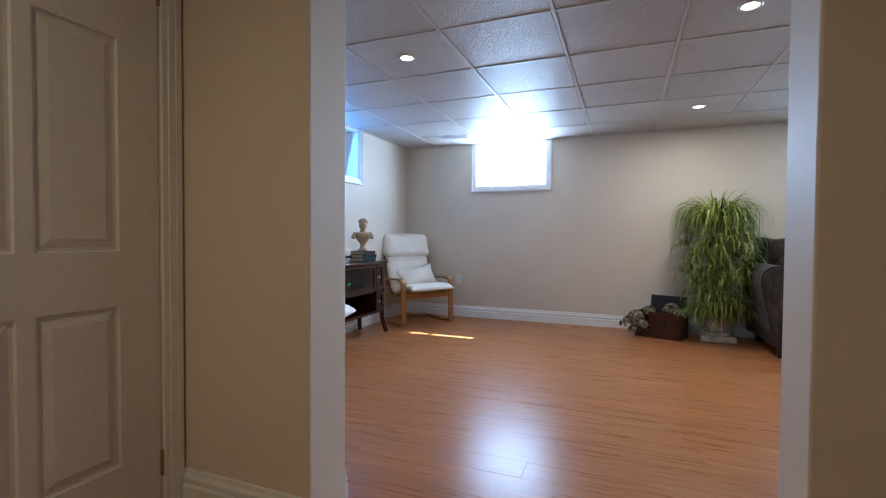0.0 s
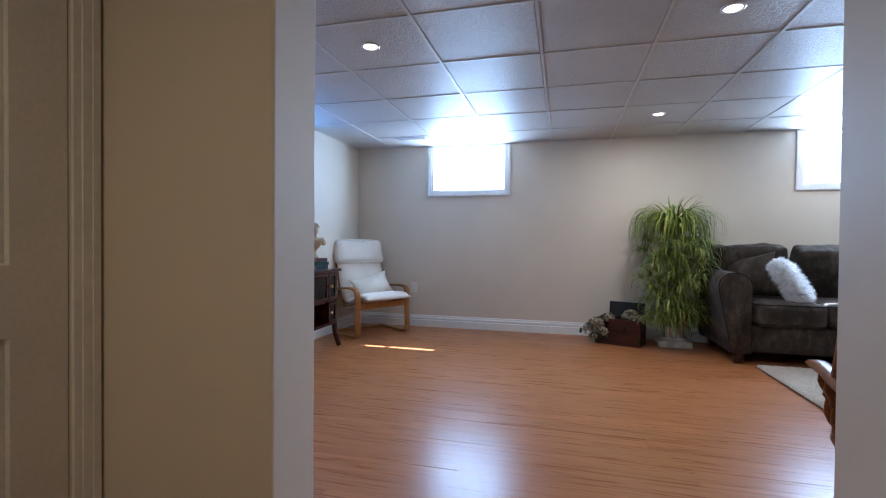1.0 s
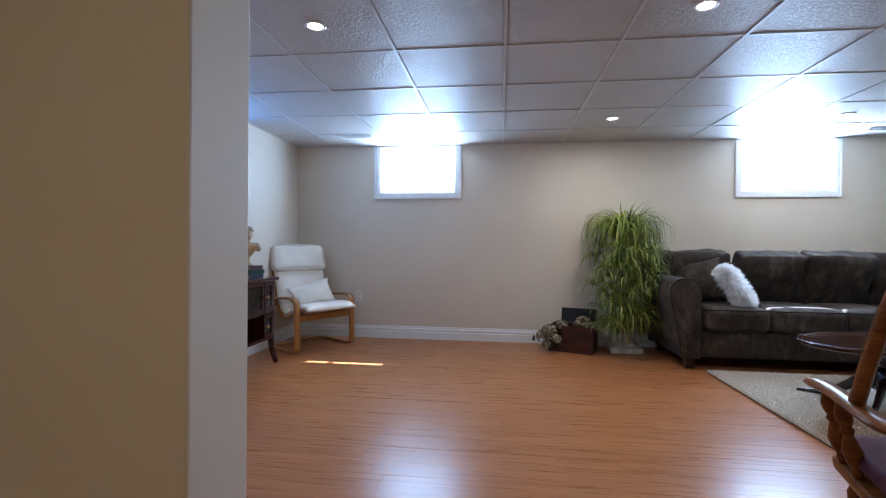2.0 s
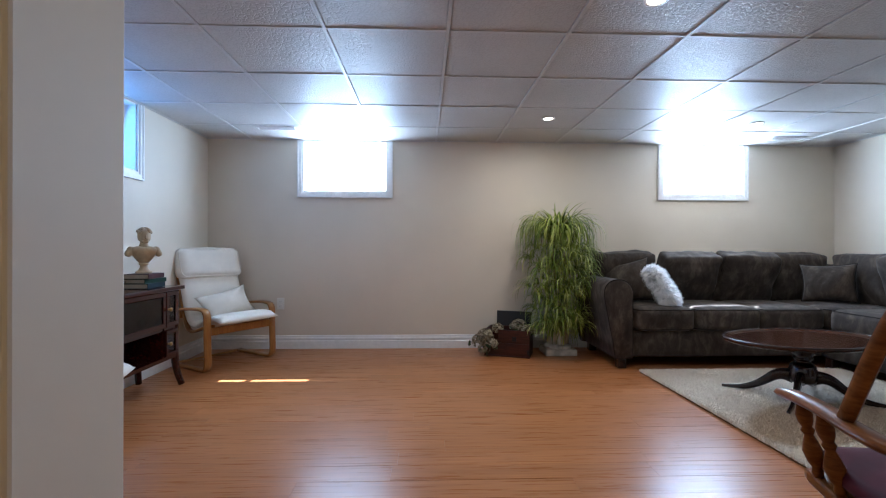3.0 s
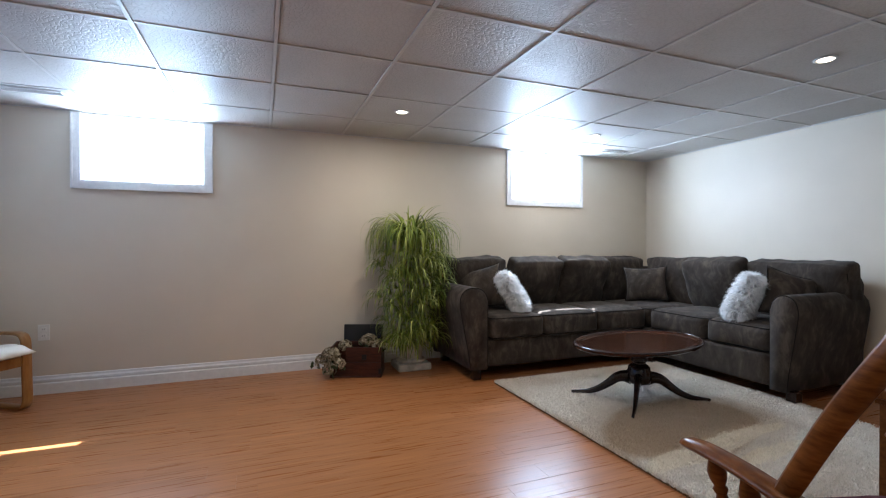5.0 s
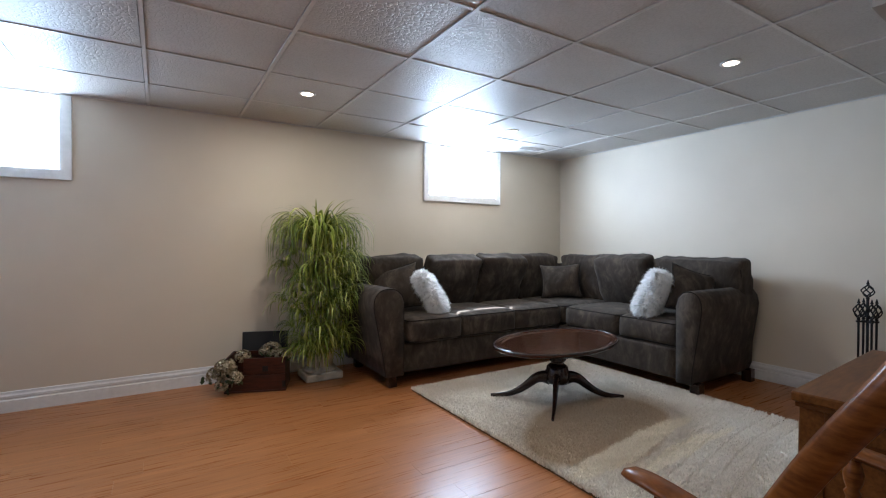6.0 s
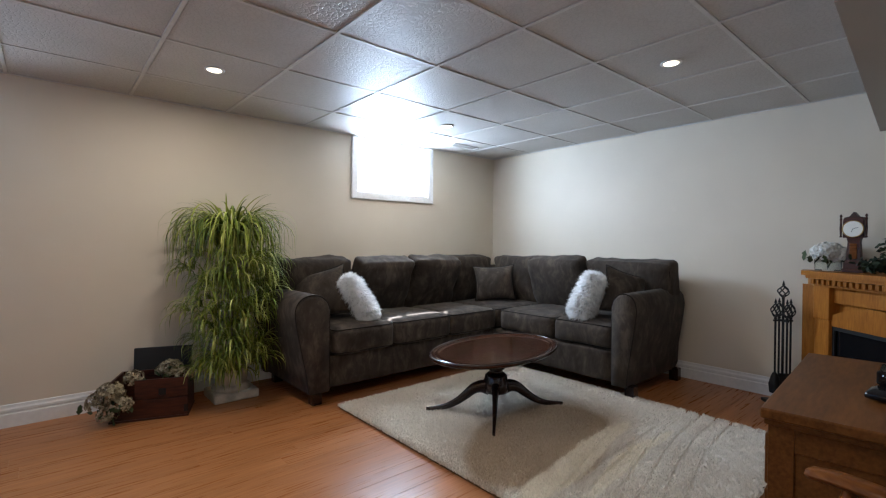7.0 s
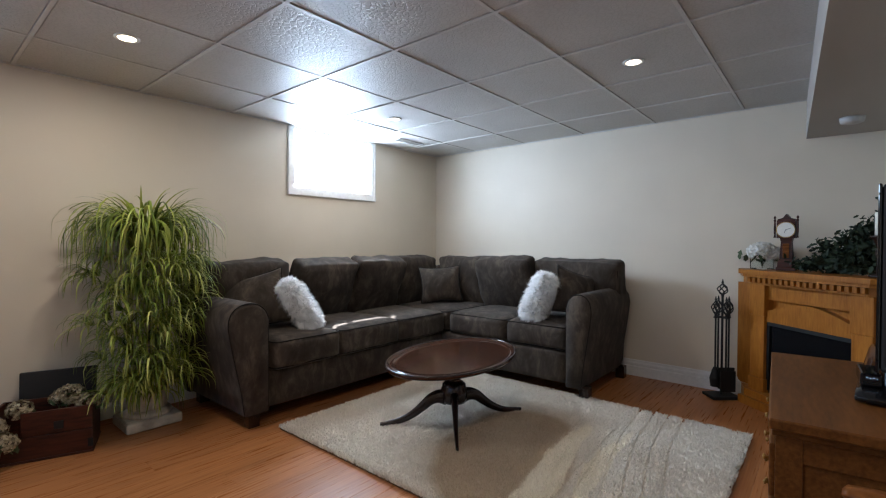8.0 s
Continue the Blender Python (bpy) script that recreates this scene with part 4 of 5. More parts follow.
def spider_plant():
    x, y = 1.16, -0.36
    ped = thing("stone_pedestal", pose(x + 0.015, y + 0.02, 0), "weathered cast-stone column pedestal beside the sofa", "pedestal")
    part("plinth", boxes((-0.15, 0.15, -0.14, 0.14, 0.0, 0.062), bevel=0.014), M_STONE, ped)
    part("moulding", lathe([(0.0, 0.062), (0.125, 0.062), (0.132, 0.075), (0.122, 0.09), (0.105, 0.10), (0.0, 0.10)], 32), M_STONE, ped, smooth=True)
    col = bmesh.new()
    segs, rings = 64, []
    for z in (0.09, 0.2, 0.4, 0.6, 0.74):
        rings.append([col.verts.new(((0.098 - 0.012 * z + 0.007 * math.cos(16 * a)) * math.cos(a), (0.098 - 0.012 * z + 0.007 * math.cos(16 * a)) * math.sin(a), z)) for a in [2 * math.pi * k / segs for k in range(segs)]])
    for lo, hi in zip(rings, rings[1:]):
        for k in range(segs): col.faces.new((lo[k], lo[(k + 1) % segs], hi[(k + 1) % segs], hi[k]))
    col.faces.new(rings[-1])
    part("shaft", col, M_STONE, ped, "fluted stone shaft", smooth=True)
    part("capital", lathe([(0.0, 0.74), (0.10, 0.74), (0.13, 0.78), (0.14, 0.80), (0.14, 0.83), (0.0, 0.83)], 32), M_STONE, ped, smooth=True)
    plant = thing("spider_plant", pose(x, y, 0.832), "lush trailing spider plant with long striped leaves on a pedestal", "plant")
    part("pot", lathe([(0.0, 0.0), (0.10, 0.0), (0.135, 0.16), (0.15, 0.165), (0.15, 0.19), (0.135, 0.19), (0.13, 0.16), (0.0, 0.16)], 28), M_STONE, plant, smooth=True)
    rng = random.Random(11)
    top = bmesh.new()
    for _ in range(370):
        a = rng.uniform(0, 2 * math.pi)
        r = 0.09 * math.sqrt(rng.random())
        stray = rng.random() > 0.86
        base = (r * math.cos(a), r * math.sin(a), 0.20 + rng.uniform(0, 0.12))
        if stray: blade(top, base, a + rng.uniform(-0.5, 0.5), rng.uniform(0.95, 1.5), rng.uniform(0.30, 0.50), rng.uniform(0.0040, 0.0062), rng.uniform(1.0, 1.9), rng, 9)
        else: blade(top, base, a + rng.uniform(-0.6, 0.6), rng.uniform(1.08, 1.47), rng.uniform(0.32, 0.68), rng.uniform(0.0050, 0.0086), rng.uniform(3.2, 5.0), rng, 10)
    part("crown", top, M_LEAF, plant, smooth=True)
    # plantlets hanging on runners all round
    for k in range(92):
        a = rng.uniform(0, 2 * math.pi)
        if math.sin(a) > 0.55: a = -a
        z = rng.uniform(-0.60, 0.19)
        r = rng.uniform(0.13, 0.285) * (1.0 if z > -0.40 else 0.88)
        px, py = r * math.cos(a), r * math.sin(a)
        bm = bmesh.new()
        for _ in range(rng.randint(15, 24)):
            b = a + rng.gauss(0, 0.9)
            blade(bm, (px + rng.uniform(-0.015, 0.015), py + rng.uniform(-0.015, 0.015), z), b, rng.uniform(0.1, 1.3), rng.uniform(0.12, 0.28), rng.uniform(0.0034, 0.0060), rng.uniform(1.8, 3.8), rng, 6)
        runner = smoothed([(0.1 * math.cos(a), 0.1 * math.sin(a), 0.17), (0.17 * math.cos(a), 0.17 * math.sin(a), 0.21), (r * 1.05 * math.cos(a), r * 1.05 * math.sin(a), (z + 0.15) / 2), (px, py, z)], 4)
        tube(runner, 0.0018, 5, bm)
        part("plantlet", bm, M_LEAF, plant, smooth=True)


spider_plant()


# ---------- old chest with dried flowers ----------
def petals(bm, c, r, rng, count=46, size=0.016, flat=0.85):
    for _ in range(count):
        z, a = rng.uniform(-0.5, 1), rng.uniform(0, 2 * math.pi)
        s = math.sqrt(max(0, 1 - z * z))
        nrm = Vector((s * math.cos(a), s * math.sin(a), z))
        p = Vector(c) + Vector((nrm.x, nrm.y, nrm.z * flat)) * r * rng.uniform(0.86, 1.04)
        u = nrm.orthogonal().normalized()
        v = nrm.cross(u)
        turn = rng.uniform(0, 3)
        for q in range(4):
            b = turn + q * math.pi / 2
            d = u * math.cos(b) + v * math.sin(b)
            e = nrm.cross(d)
            k = size * rng.uniform(0.8, 1.2)
            vs = [p, p + (d * 0.6 - e * 0.45) * k + nrm * 0.2 * k, p + d * k + nrm * 0.35 * k * rng.uniform(-0.4, 1), p + (d * 0.6 + e * 0.45) * k + nrm * 0.2 * k]
            bm.faces.new([bm.verts.new(w) for w in vs])


def petal_mat(name, lo, mid, hi):
    mat, nt, bsdf = nodes_of(name, 0.8)
    geo = nt.nodes.new("ShaderNodeNewGeometry")
    nt.links.new(ramp(nt, geo.outputs["Random Per Island"], [(0.0, lo), (0.5, mid), (1.0, hi)]), bsdf.inputs["Base Color"])
    return mat


M_DRY = petal_mat("dried_petals", (0.10, 0.07, 0.035), (0.28, 0.235, 0.14), (0.46, 0.39, 0.27))
M_WHITEPETAL = petal_mat("white_petals", (0.72, 0.70, 0.64), (0.82, 0.81, 0.77), (0.86, 0.86, 0.84))
M_DULLLEAF = petal_mat("dull_leaves", (0.03, 0.05, 0.02), (0.05, 0.08, 0.03), (0.08, 0.10, 0.045))


def leaf_spray(bm, c, spread, rng, count, size):
    for _ in range(count):
        p = Vector(c) + Vector((rng.gauss(0, spread[0]), rng.gauss(0, spread[1]), rng.gauss(0, spread[2])))
        nrm = Vector((rng.uniform(-1, 1), rng.uniform(-1, 1), rng.uniform(-0.3, 1))).normalized()
        u = nrm.orthogonal().normalized()
        v = nrm.cross(u)
        a = rng.uniform(0, 6.28)
        d, e, k = u * math.cos(a) + v * math.sin(a), v * math.cos(a) - u * math.sin(a), size * rng.uniform(0.7, 1.2)
        rim = [(-1, 0), (-0.55, 0.5), (0.1, 0.42), (0.2, 0.75), (1, 0), (0.2, -0.75), (0.1, -0.42), (-0.55, -0.5)]
        bm.faces.new([bm.verts.new(p + d * a_ * k + e * b_ * k * 0.75 + nrm * 0.12 * k * abs(b_)) for a_, b_ in rim])


def old_chest():
    m = pose(0.70, -0.355, 0, 0, 0, -20)
    ob = thing("wooden_chest", m, "small open red-brown wooden chest with a dark raised lid", "chest")
    w, d, h, t = 0.42, 0.27, 0.25, 0.014
    part("front_panel", boxes((-w / 2, w / 2, -d / 2, -d / 2 + t, 0.012, 0.125), (-w / 2 + 0.13, w / 2, -d / 2, -d / 2 + t, 0.129, h), bevel=0.003), M_CRATE, ob)
    part("back_panel", boxes((-w / 2, w / 2, d / 2 - t, d / 2, 0.012, h), bevel=0.003), M_CRATE, ob)
    for s in (-1, 1):
        x = s * (w / 2 - t / 2)
        part("side_panel", boxes((x - t / 2, x + t / 2, -d / 2 + t, d / 2 - t, 0.012, h), bevel=0.003), M_CRATE, ob)
        part("corner_iron", boxes((s * w / 2 - 0.022 if s > 0 else -w / 2 - 0.002, s * w / 2 + 0.002 if s > 0 else -w / 2 + 0.022, -d / 2 - 0.002, -d / 2, 0.03, 0.075), bevel=0.001), M_IRON, ob)
    part("bottom", boxes((-w / 2 - 0.004, w / 2 + 0.004, -d / 2 - 0.004, d / 2 + 0.004, 0.0, 0.012), bevel=0.003), M_CRATE, ob)
    part("lid", boxes((-w / 2 + 0.06, w / 2 - 0.02, -0.012, 0.012, 0.0, 0.20), bevel=0.004), M_BLACK, ob, "dark lid standing open", at=pose(0, d / 2 + 0.02, 0.19, -6))
    part("clasp", boxes((0.05, 0.09, -d / 2 - 0.006, -d / 2, 0.15, 0.19), bevel=0.002), M_IRON, ob, "dark iron clasp")
    rng = random.Random(3)
    for cx, cy, cz, r in ((-0.20, -0.14, 0.19, 0.075), (-0.27, -0.10, 0.13, 0.07), (-0.14, -0.17, 0.125, 0.06), (-0.10, -0.06, 0.25, 0.055), (0.10, -0.02, 0.285, 0.065), (0.18, -0.05, 0.245, 0.055), (0.05, 0.03, 0.26, 0.05), (-0.21, -0.16, 0.07, 0.055)):
        fl = thing("dried_hydrangea", m @ pose(cx, cy, cz), "dried cream-green hydrangea head spilling from the chest", "flower", "dried hydrangeas")
        bm = bmesh.new()
        petals(bm, (0, 0, 0), r, rng, int(60 * (r / 0.06) ** 2), 0.018)
        part("petals", bm, M_DRY, fl)
        lf = bmesh.new()
        leaf_spray(lf, (0, 0, -r * 0.5), (r * 0.6, r * 0.5, r * 0.3), rng, 5, 0.03)
        tube([Vector((0, 0, -r * 0.2)), Vector((-cx * 0.3, -cy * 0.3, -min(cz - 0.02, 0.09)))], 0.003, 5, lf)
        part("stem_and_leaves", lf, M_DULLLEAF, fl)


old_chest()


# ---------- bentwood armchairs ----------
def bent_armchair(m, label, lumbar=True):
    """Faces -y. Two bent side frames, slung cushion with a head roll."""
    ob = thing("bentwood_armchair", m, label, "armchair", "cream bentwood armchairs")
    def fit(pts):
        return [(px, py * (0.58 if py < 0 else 0.95), pz * (0.93 if abs(px) > 0.3 else 1.0)) for px, py, pz in pts]

    for s in (-1, 1):
        x = s * 0.315
        side = [(x, 0.30, 0.012), (x, 0.0, 0.012), (x, -0.27, 0.012), (x, -0.335, 0.03), (x, -0.36, 0.09), (x, -0.35, 0.28), (x, -0.345, 0.44), (x, -0.325, 0.505), (x, -0.26, 0.535), (x, -0.1, 0.54), (x, 0.08, 0.53), (x, 0.24, 0.515)]
        part("arm_frame", sweep(smoothed(fit(side), 5), 0.062, 0.022), M_BIRCH, ob, smooth=True)
        xs_ = s * 0.262
        rail = [(xs_, -0.33, 0.365), (xs_, -0.15, 0.345), (xs_, 0.06, 0.30), (xs_, 0.15, 0.31), (xs_, 0.21, 0.40), (xs_, 0.29, 0.65), (xs_, 0.37, 0.93)]
        part("seat_rail", sweep(smoothed(fit(rail), 5), 0.04, 0.022), M_BIRCH, ob, smooth=True)
    part("front_rail", boxes((-0.285, 0.285, -0.205, -0.183, 0.29, 0.355), bevel=0.005), M_BIRCH, ob)
    part("rear_rail", boxes((-0.285, 0.285, 0.235, 0.255, 0.40, 0.46), bevel=0.005), M_BIRCH, ob)
    part("floor_rail", boxes((-0.285, 0.285, 0.27, 0.30, 0.004, 0.022), bevel=0.004), M_BIRCH, ob)
    # cushion: seat and back in one, with cross seams
    path = smoothed(fit([(0, -0.56, 0.395), (0, -0.40, 0.418), (0, -0.28, 0.412), (0, -0.12, 0.385), (0, 0.04, 0.345), (0, 0.13, 0.375), (0, 0.19, 0.48), (0, 0.26, 0.70), (0, 0.35, 0.97)]), 7)
    bm = bmesh.new()
    na = 16
    rows = []
    for i, p in enumerate(path):
        d = (path[min(i + 1, len(path) - 1)] - path[max(i - 1, 0)]).normalized()
        nrm = Vector((1, 0, 0)).cross(d).normalized()
        t = i / (len(path) - 1)
        end = min(1, min(t, 1 - t) * 18 + 0.25)
        seam = 1 - 0.42 * math.exp(-((t * 11) % 1 - 0.5) ** 2 * 70)
        ring = []
        for k in range(2 * na):
            u = k / na if k < na else (2 * na - k) / na
            xx = (u * 2 - 1) * 0.285
            thick = 0.04 * end * (1 - abs(u * 2 - 1) ** 5) ** 0.5 * (seam if k < na else 1)
            ring.append(bm.verts.new(p + Vector((xx, 0, 0)) + nrm * (thick if k < na else -thick * 0.7)))
        rows.append(ring)
    for lo, hi in zip(rows, rows[1:]):
        for k in range(2 * na): bm.faces.new((lo[k], lo[(k + 1) % (2 * na)], hi[(k + 1) % (2 * na)], hi[k]))
    bm.faces.new(rows[0][::-1])
    bm.faces.new(rows[-1])
    bmesh.ops.recalc_face_normals(bm, faces=bm.faces)
    cushion = part("cushion", bm, M_CANVAS, ob, "cream canvas cushion with cross seams", smooth=True)
    part("head_roll", soft_box(0.59, 0.11, 0.27, 0.045, 0.012, 0.004, 11, 3, m=pose(0, 0.285, 0.865, -17)), M_CANVAS, cushion, smooth=True)
    edge = [pose(0, 0.285, 0.865, -17) @ Vector((p.x, -0.045, p.y)) for p in loop_rect(0.575, 0.255, 0, 0.05)]
    part("piping", tube(edge, 0.004, 6), M_CANVAS, cushion, smooth=True)
    if lumbar:
        p = thing("lumbar_pillow", m @ pose(0.03, 0.06, 0.50, -26, -9, 5), "cream oblong pillow on the armchair", "pillow")
        part("body", pillow(0.52, 0.27, 0.14, 9), M_CANVAS, p, smooth=True)
    return ob


bent_armchair(pose(-1.86, -0.575, 0, 0, 0, 57), "cream bentwood armchair with a lumbar pillow in the corner")
bent_armchair(pose(-1.825, -2.675, 0, 0, 0, 106), "cream bentwood armchair in front of the dark cabinet", False)


# ---------- dark cabinet on the west wall ----------
def media_cabinet():
    ob = thing("media_cabinet", pose(-2.24, -1.68, 0), "dark cherry media cabinet with glass doors and splayed legs", "cabinet")
    L, D, H = 0.84, 0.33, 0.73      # along y, out along x
    y0, y1 = -L / 2, L / 2
    part("top", boxes((0.0, D + 0.02, y0 - 0.02, y1 + 0.02, H - 0.028, H), bevel=0.006), M_CHERRY, ob)
    part("bottom", boxes((0.0, D - 0.01, y0 + 0.02, y1 - 0.02, 0.215, 0.24)), M_CHERRY, ob)
    part("back", boxes((0.0, 0.012, y0 + 0.02, y1 - 0.02, 0.24, H - 0.028)), M_CHERRY, ob)
    for s in (-1, 1):
        y = s * (L / 2 - 0.012)
        part("side", boxes((0.012, D - 0.02, y - 0.01, y + 0.01, 0.215, H - 0.028)), M_CHERRY, ob)
    yd = y1 - 0.20
    part("divider", boxes((0.012, D - 0.015, yd - 0.01, yd + 0.01, 0.24, H - 0.028)), M_CHERRY, ob)
    part("shelf", boxes((0.012, D - 0.015, y0 + 0.02, y1 - 0.02, 0.425, 0.447)), M_CHERRY, ob)
    for s, xx in ((-1, D - 0.03), (1, D - 0.03), (-1, 0.03), (1, 0.03)):
        y = s * (L / 2 - 0.025)
        path = smoothed([(xx, y, H - 0.03), (xx, y, 0.4), (xx, y, 0.2), (xx + (0.012 if xx > 0.1 else 0), y + s * 0.008, 0.1), (xx + (0.04 if xx > 0.1 else 0), y + s * 0.02, 0.004)], 5)
        part("leg", sweep(path, 0.045, 0.045, (0, 1, 0), taper=lambda t: 1.0 if t < 0.5 else 1.0 - 0.3 * (t - 0.5)), M_CHERRY, ob, smooth=True)
    for a, b in ((y0 + 0.055, yd - 0.005), (yd + 0.005, y1 - 0.05)):
        f = 0.032
        x = D - 0.012
        dr = part("door", boxes((x, x + 0.018, a, b, 0.45, 0.45 + f), (x, x + 0.018, a, b, H - 0.03 - f, H - 0.03), (x, x + 0.018, a, a + f, 0.45 + f, H - 0.03 - f), (x, x + 0.018, b - f, b, 0.45 + f, H - 0.03 - f), bevel=0.003), M_CHERRY, ob)
        part("pane", boxes((x + 0.007, x + 0.011, a + f - 0.004, b - f + 0.004, 0.45 + f - 0.004, H - 0.034 - f)), M_SMOKE, dr)
    lower = part("door", boxes((D - 0.012, D + 0.006, yd + 0.005, y1 - 0.05, 0.245, 0.27), (D - 0.012, D + 0.006, yd + 0.005, y1 - 0.05, 0.40, 0.425), (D - 0.012, D + 0.006, yd + 0.005, yd + 0.033, 0.27, 0.40), (D - 0.012, D + 0.006, y1 - 0.078, y1 - 0.05, 0.27, 0.40), bevel=0.003), M_CHERRY, ob)
    part("pane", boxes((D - 0.005, D - 0.001, yd + 0.03, y1 - 0.075, 0.267, 0.403)), M_SMOKE, lower)
    for z in (0.575, 0.335):
        part("knob", lathe([(0.0, 0.0), (0.007, 0.0), (0.007, 0.012), (0.014, 0.018), (0.014, 0.026), (0.0, 0.03)], 14, m=pose(D + 0.006, yd + 0.02, z, 0, 90, 0)), M_BRASS, ob, "small brass knob", smooth=True)
    rec = thing("receiver", pose(-2.24, -1.74, 0.447), "black audio receiver behind the cabinet's glass door", "receiver")
    part("case", boxes((0.03, 0.26, -0.21, 0.17, 0.0, 0.13), bevel=0.004), M_GLOSS, rec)
    part("dial", lathe([(0.0, 0), (0.028, 0), (0.026, 0.02), (0.0, 0.02)], 20, m=pose(0.26, 0.10, 0.06, 0, 90, 0)), M_IRON, rec, "dark volume dial")
    part("display_light", boxes((0.26, 0.262, -0.10, -0.07, 0.085, 0.093)), M_GREEN_LED, rec, "small green display light")


media_cabinet()


def book(m, w, d, h, cover):
    ob = thing("book", m, "old cloth-bound book lying in a stack under the bust", "book", "books under the bust")
    part("cover", boxes((-w / 2, w / 2, -d / 2, d / 2, 0.0, 0.003), (-w / 2, w / 2, -d / 2, d / 2, h - 0.003, h), (w / 2 - 0.003, w / 2, -d / 2, d / 2, 0.003, h - 0.003), bevel=0.001), cover, ob)
    part("page_block", boxes((-w / 2 + 0.004, w / 2 - 0.003, -d / 2 + 0.004, d / 2 - 0.004, 0.003, h - 0.003)), M_PAGES, ob)


bx, by = -2.05, -1.475
book(pose(bx, by, 0.732, 0, 0, 4), 0.17, 0.24, 0.033, M_BOOK_B)
book(pose(bx, by + 0.005, 0.766, 0, 0, -3), 0.165, 0.235, 0.03, M_BOOK_G)
book(pose(bx + 0.003, by, 0.797, 0, 0, 6), 0.16, 0.23, 0.032, M_BOOK_R)


def bust():
    """One plain mesh: socle, draped shoulders, neck and head."""
    bm = lathe([(0.0, 0.0), (0.05, 0.0), (0.05, 0.012), (0.036, 0.02), (0.024, 0.04), (0.022, 0.055), (0.032, 0.064), (0.026, 0.072), (0.0, 0.075)], 28)
    chest = [(0.022, 0.068), (0.04, 0.085), (0.062, 0.115), (0.082, 0.145), (0.088, 0.165), (0.078, 0.178), (0.045, 0.186), (0.02, 0.19)]
    lathe([(0.0, 0.066)] + chest + [(0.0, 0.19)], 32, 0.5, 1.0, bm=bm)
    for s in (-1, 1): soft_box(0.055, 0.045, 0.075, 0.022, 0.0, 0.003, 7, 5 + s, m=pose(-0.004, s * 0.082, 0.15, s * 28), bm=bm)
    lathe([(0.0, 0.0), (0.036, 0.0), (0.026, 0.02), (0.024, 0.045), (0.0, 0.05)], 20, bm=bm, m=pose(0.0, 0, 0.178, 0, 8, 0))
    soft_box(0.084, 0.068, 0.098, 0.042, 0.004, 0.002, 9, 1, m=pose(0.012, 0, 0.258), bm=bm)
    soft_box(0.022, 0.014, 0.028, 0.008, 0.0, 0.0, 5, 1, m=pose(0.054, 0, 0.252, 0, -10, 0), bm=bm)
    soft_box(0.034, 0.046, 0.03, 0.014, 0.0, 0.001, 5, 1, m=pose(0.034, 0, 0.222), bm=bm)
    rng = random.Random(8)
    for _ in range(60):
        a, b = rng.uniform(0.6, 2 * math.pi - 0.6), rng.uniform(0.1, 1.3)
        p = Vector((0.006 + 0.046 * math.cos(a) * math.cos(b), 0.039 * math.sin(a) * math.cos(b), 0.276 + 0.036 * math.sin(b)))
        soft_box(0.022, 0.022, 0.018, 0.009, 0, 0.002, 2, _, m=Matrix.Translation(p), bm=bm)
    ob = part("plaster_bust", bm, M_BUST, smooth=True, at=pose(bx, by, 0.83, 0, 0, -48))
    tagged(ob, "aged cream plaster bust of a classical figure on books", "bust")


bust()


def candle_cup(m, label, r=0.035, h=0.085):
    ob = thing("candle_holder", m, label, "candle")
    part("foot", lathe([(0.0, 0.0), (0.04, 0.0), (0.04, 0.006), (0.012, 0.012), (0.012, 0.03), (0.05, 0.042), (0.056, 0.06), (0.052, 0.06), (0.046, 0.046), (0.0, 0.042)], 28), M_CLEAR, ob, "clear glass foot", smooth=True)
    c = part("candle", lathe([(0.0, 0.044), (r, 0.044), (r, 0.044 + h - 0.004), (r - 0.004, 0.044 + h), (r - 0.012, 0.044 + h - 0.004), (0.0, 0.044 + h - 0.006)], 28), M_WAX, ob, "ivory pillar candle", smooth=True)
    part("wick", tube([Vector((0, 0, 0.03 + h)), Vector((0.001, 0, 0.05 + h)), Vector((0.004, 0, 0.055 + h))], 0.0012, 5), M_BLACK, c)


candle_cup(pose(-2.05, -1.77, 0.732), "ivory pillar candle in a glass holder on the cabinet")


def white_blooms(m, label, pot):
    ob = thing("flower_vase", m, label, "flowers", "white flower arrangements")
    rng = random.Random(21)
    if pot:
        part("vase", lathe([(0.0, 0.0), (0.05, 0.0), (0.055, 0.02), (0.05, 0.09), (0.047, 0.09), (0.05, 0.022), (0.0, 0.012)], 28), M_BLACK, ob, "dark vase", smooth=True)
        blooms, s = ((0.0, -0.05, 0.33), (0.02, -0.07, 0.40), (0.0, -0.06, 0.27)), 0.045
    else:
        part("vase", lathe([(0.0, 0.0), (0.068, 0.0), (0.07, 0.075), (0.066, 0.075), (0.064, 0.008), (0.0, 0.008)], 4, m=pose(0, 0, 0, 0, 0, 0)), M_CLEAR, ob, "square clear glass vase")
        blooms, s = ((0, 0, 0.135), (0.045, 0.02, 0.12), (-0.045, 0.0, 0.12), (0.0, -0.045, 0.11)), 0.06
    green = bmesh.new()
    for c in blooms:
        b = bmesh.new()
        petals(b, (0, 0, 0), s, rng, 70, s * 0.55, 0.7)
        petals(b, (0, 0, 0), s * 0.6, rng, 30, s * 0.5, 0.8)
        part("bloom", b, M_WHITEPETAL, ob, "white bloom", at=Matrix.Translation(c))
        tube(smoothed([(0, 0, 0.02), (c[0] * 0.3, c[1] * 0.3, c[2] * 0.5), c], 4), 0.003, 5, green)
    leaf_spray(green, (0, 0, blooms[0][2] - 0.055), (0.06, 0.06, 0.015), rng, 14, 0.035)
    part("stems_and_leaves", green, M_DULLLEAF, ob)


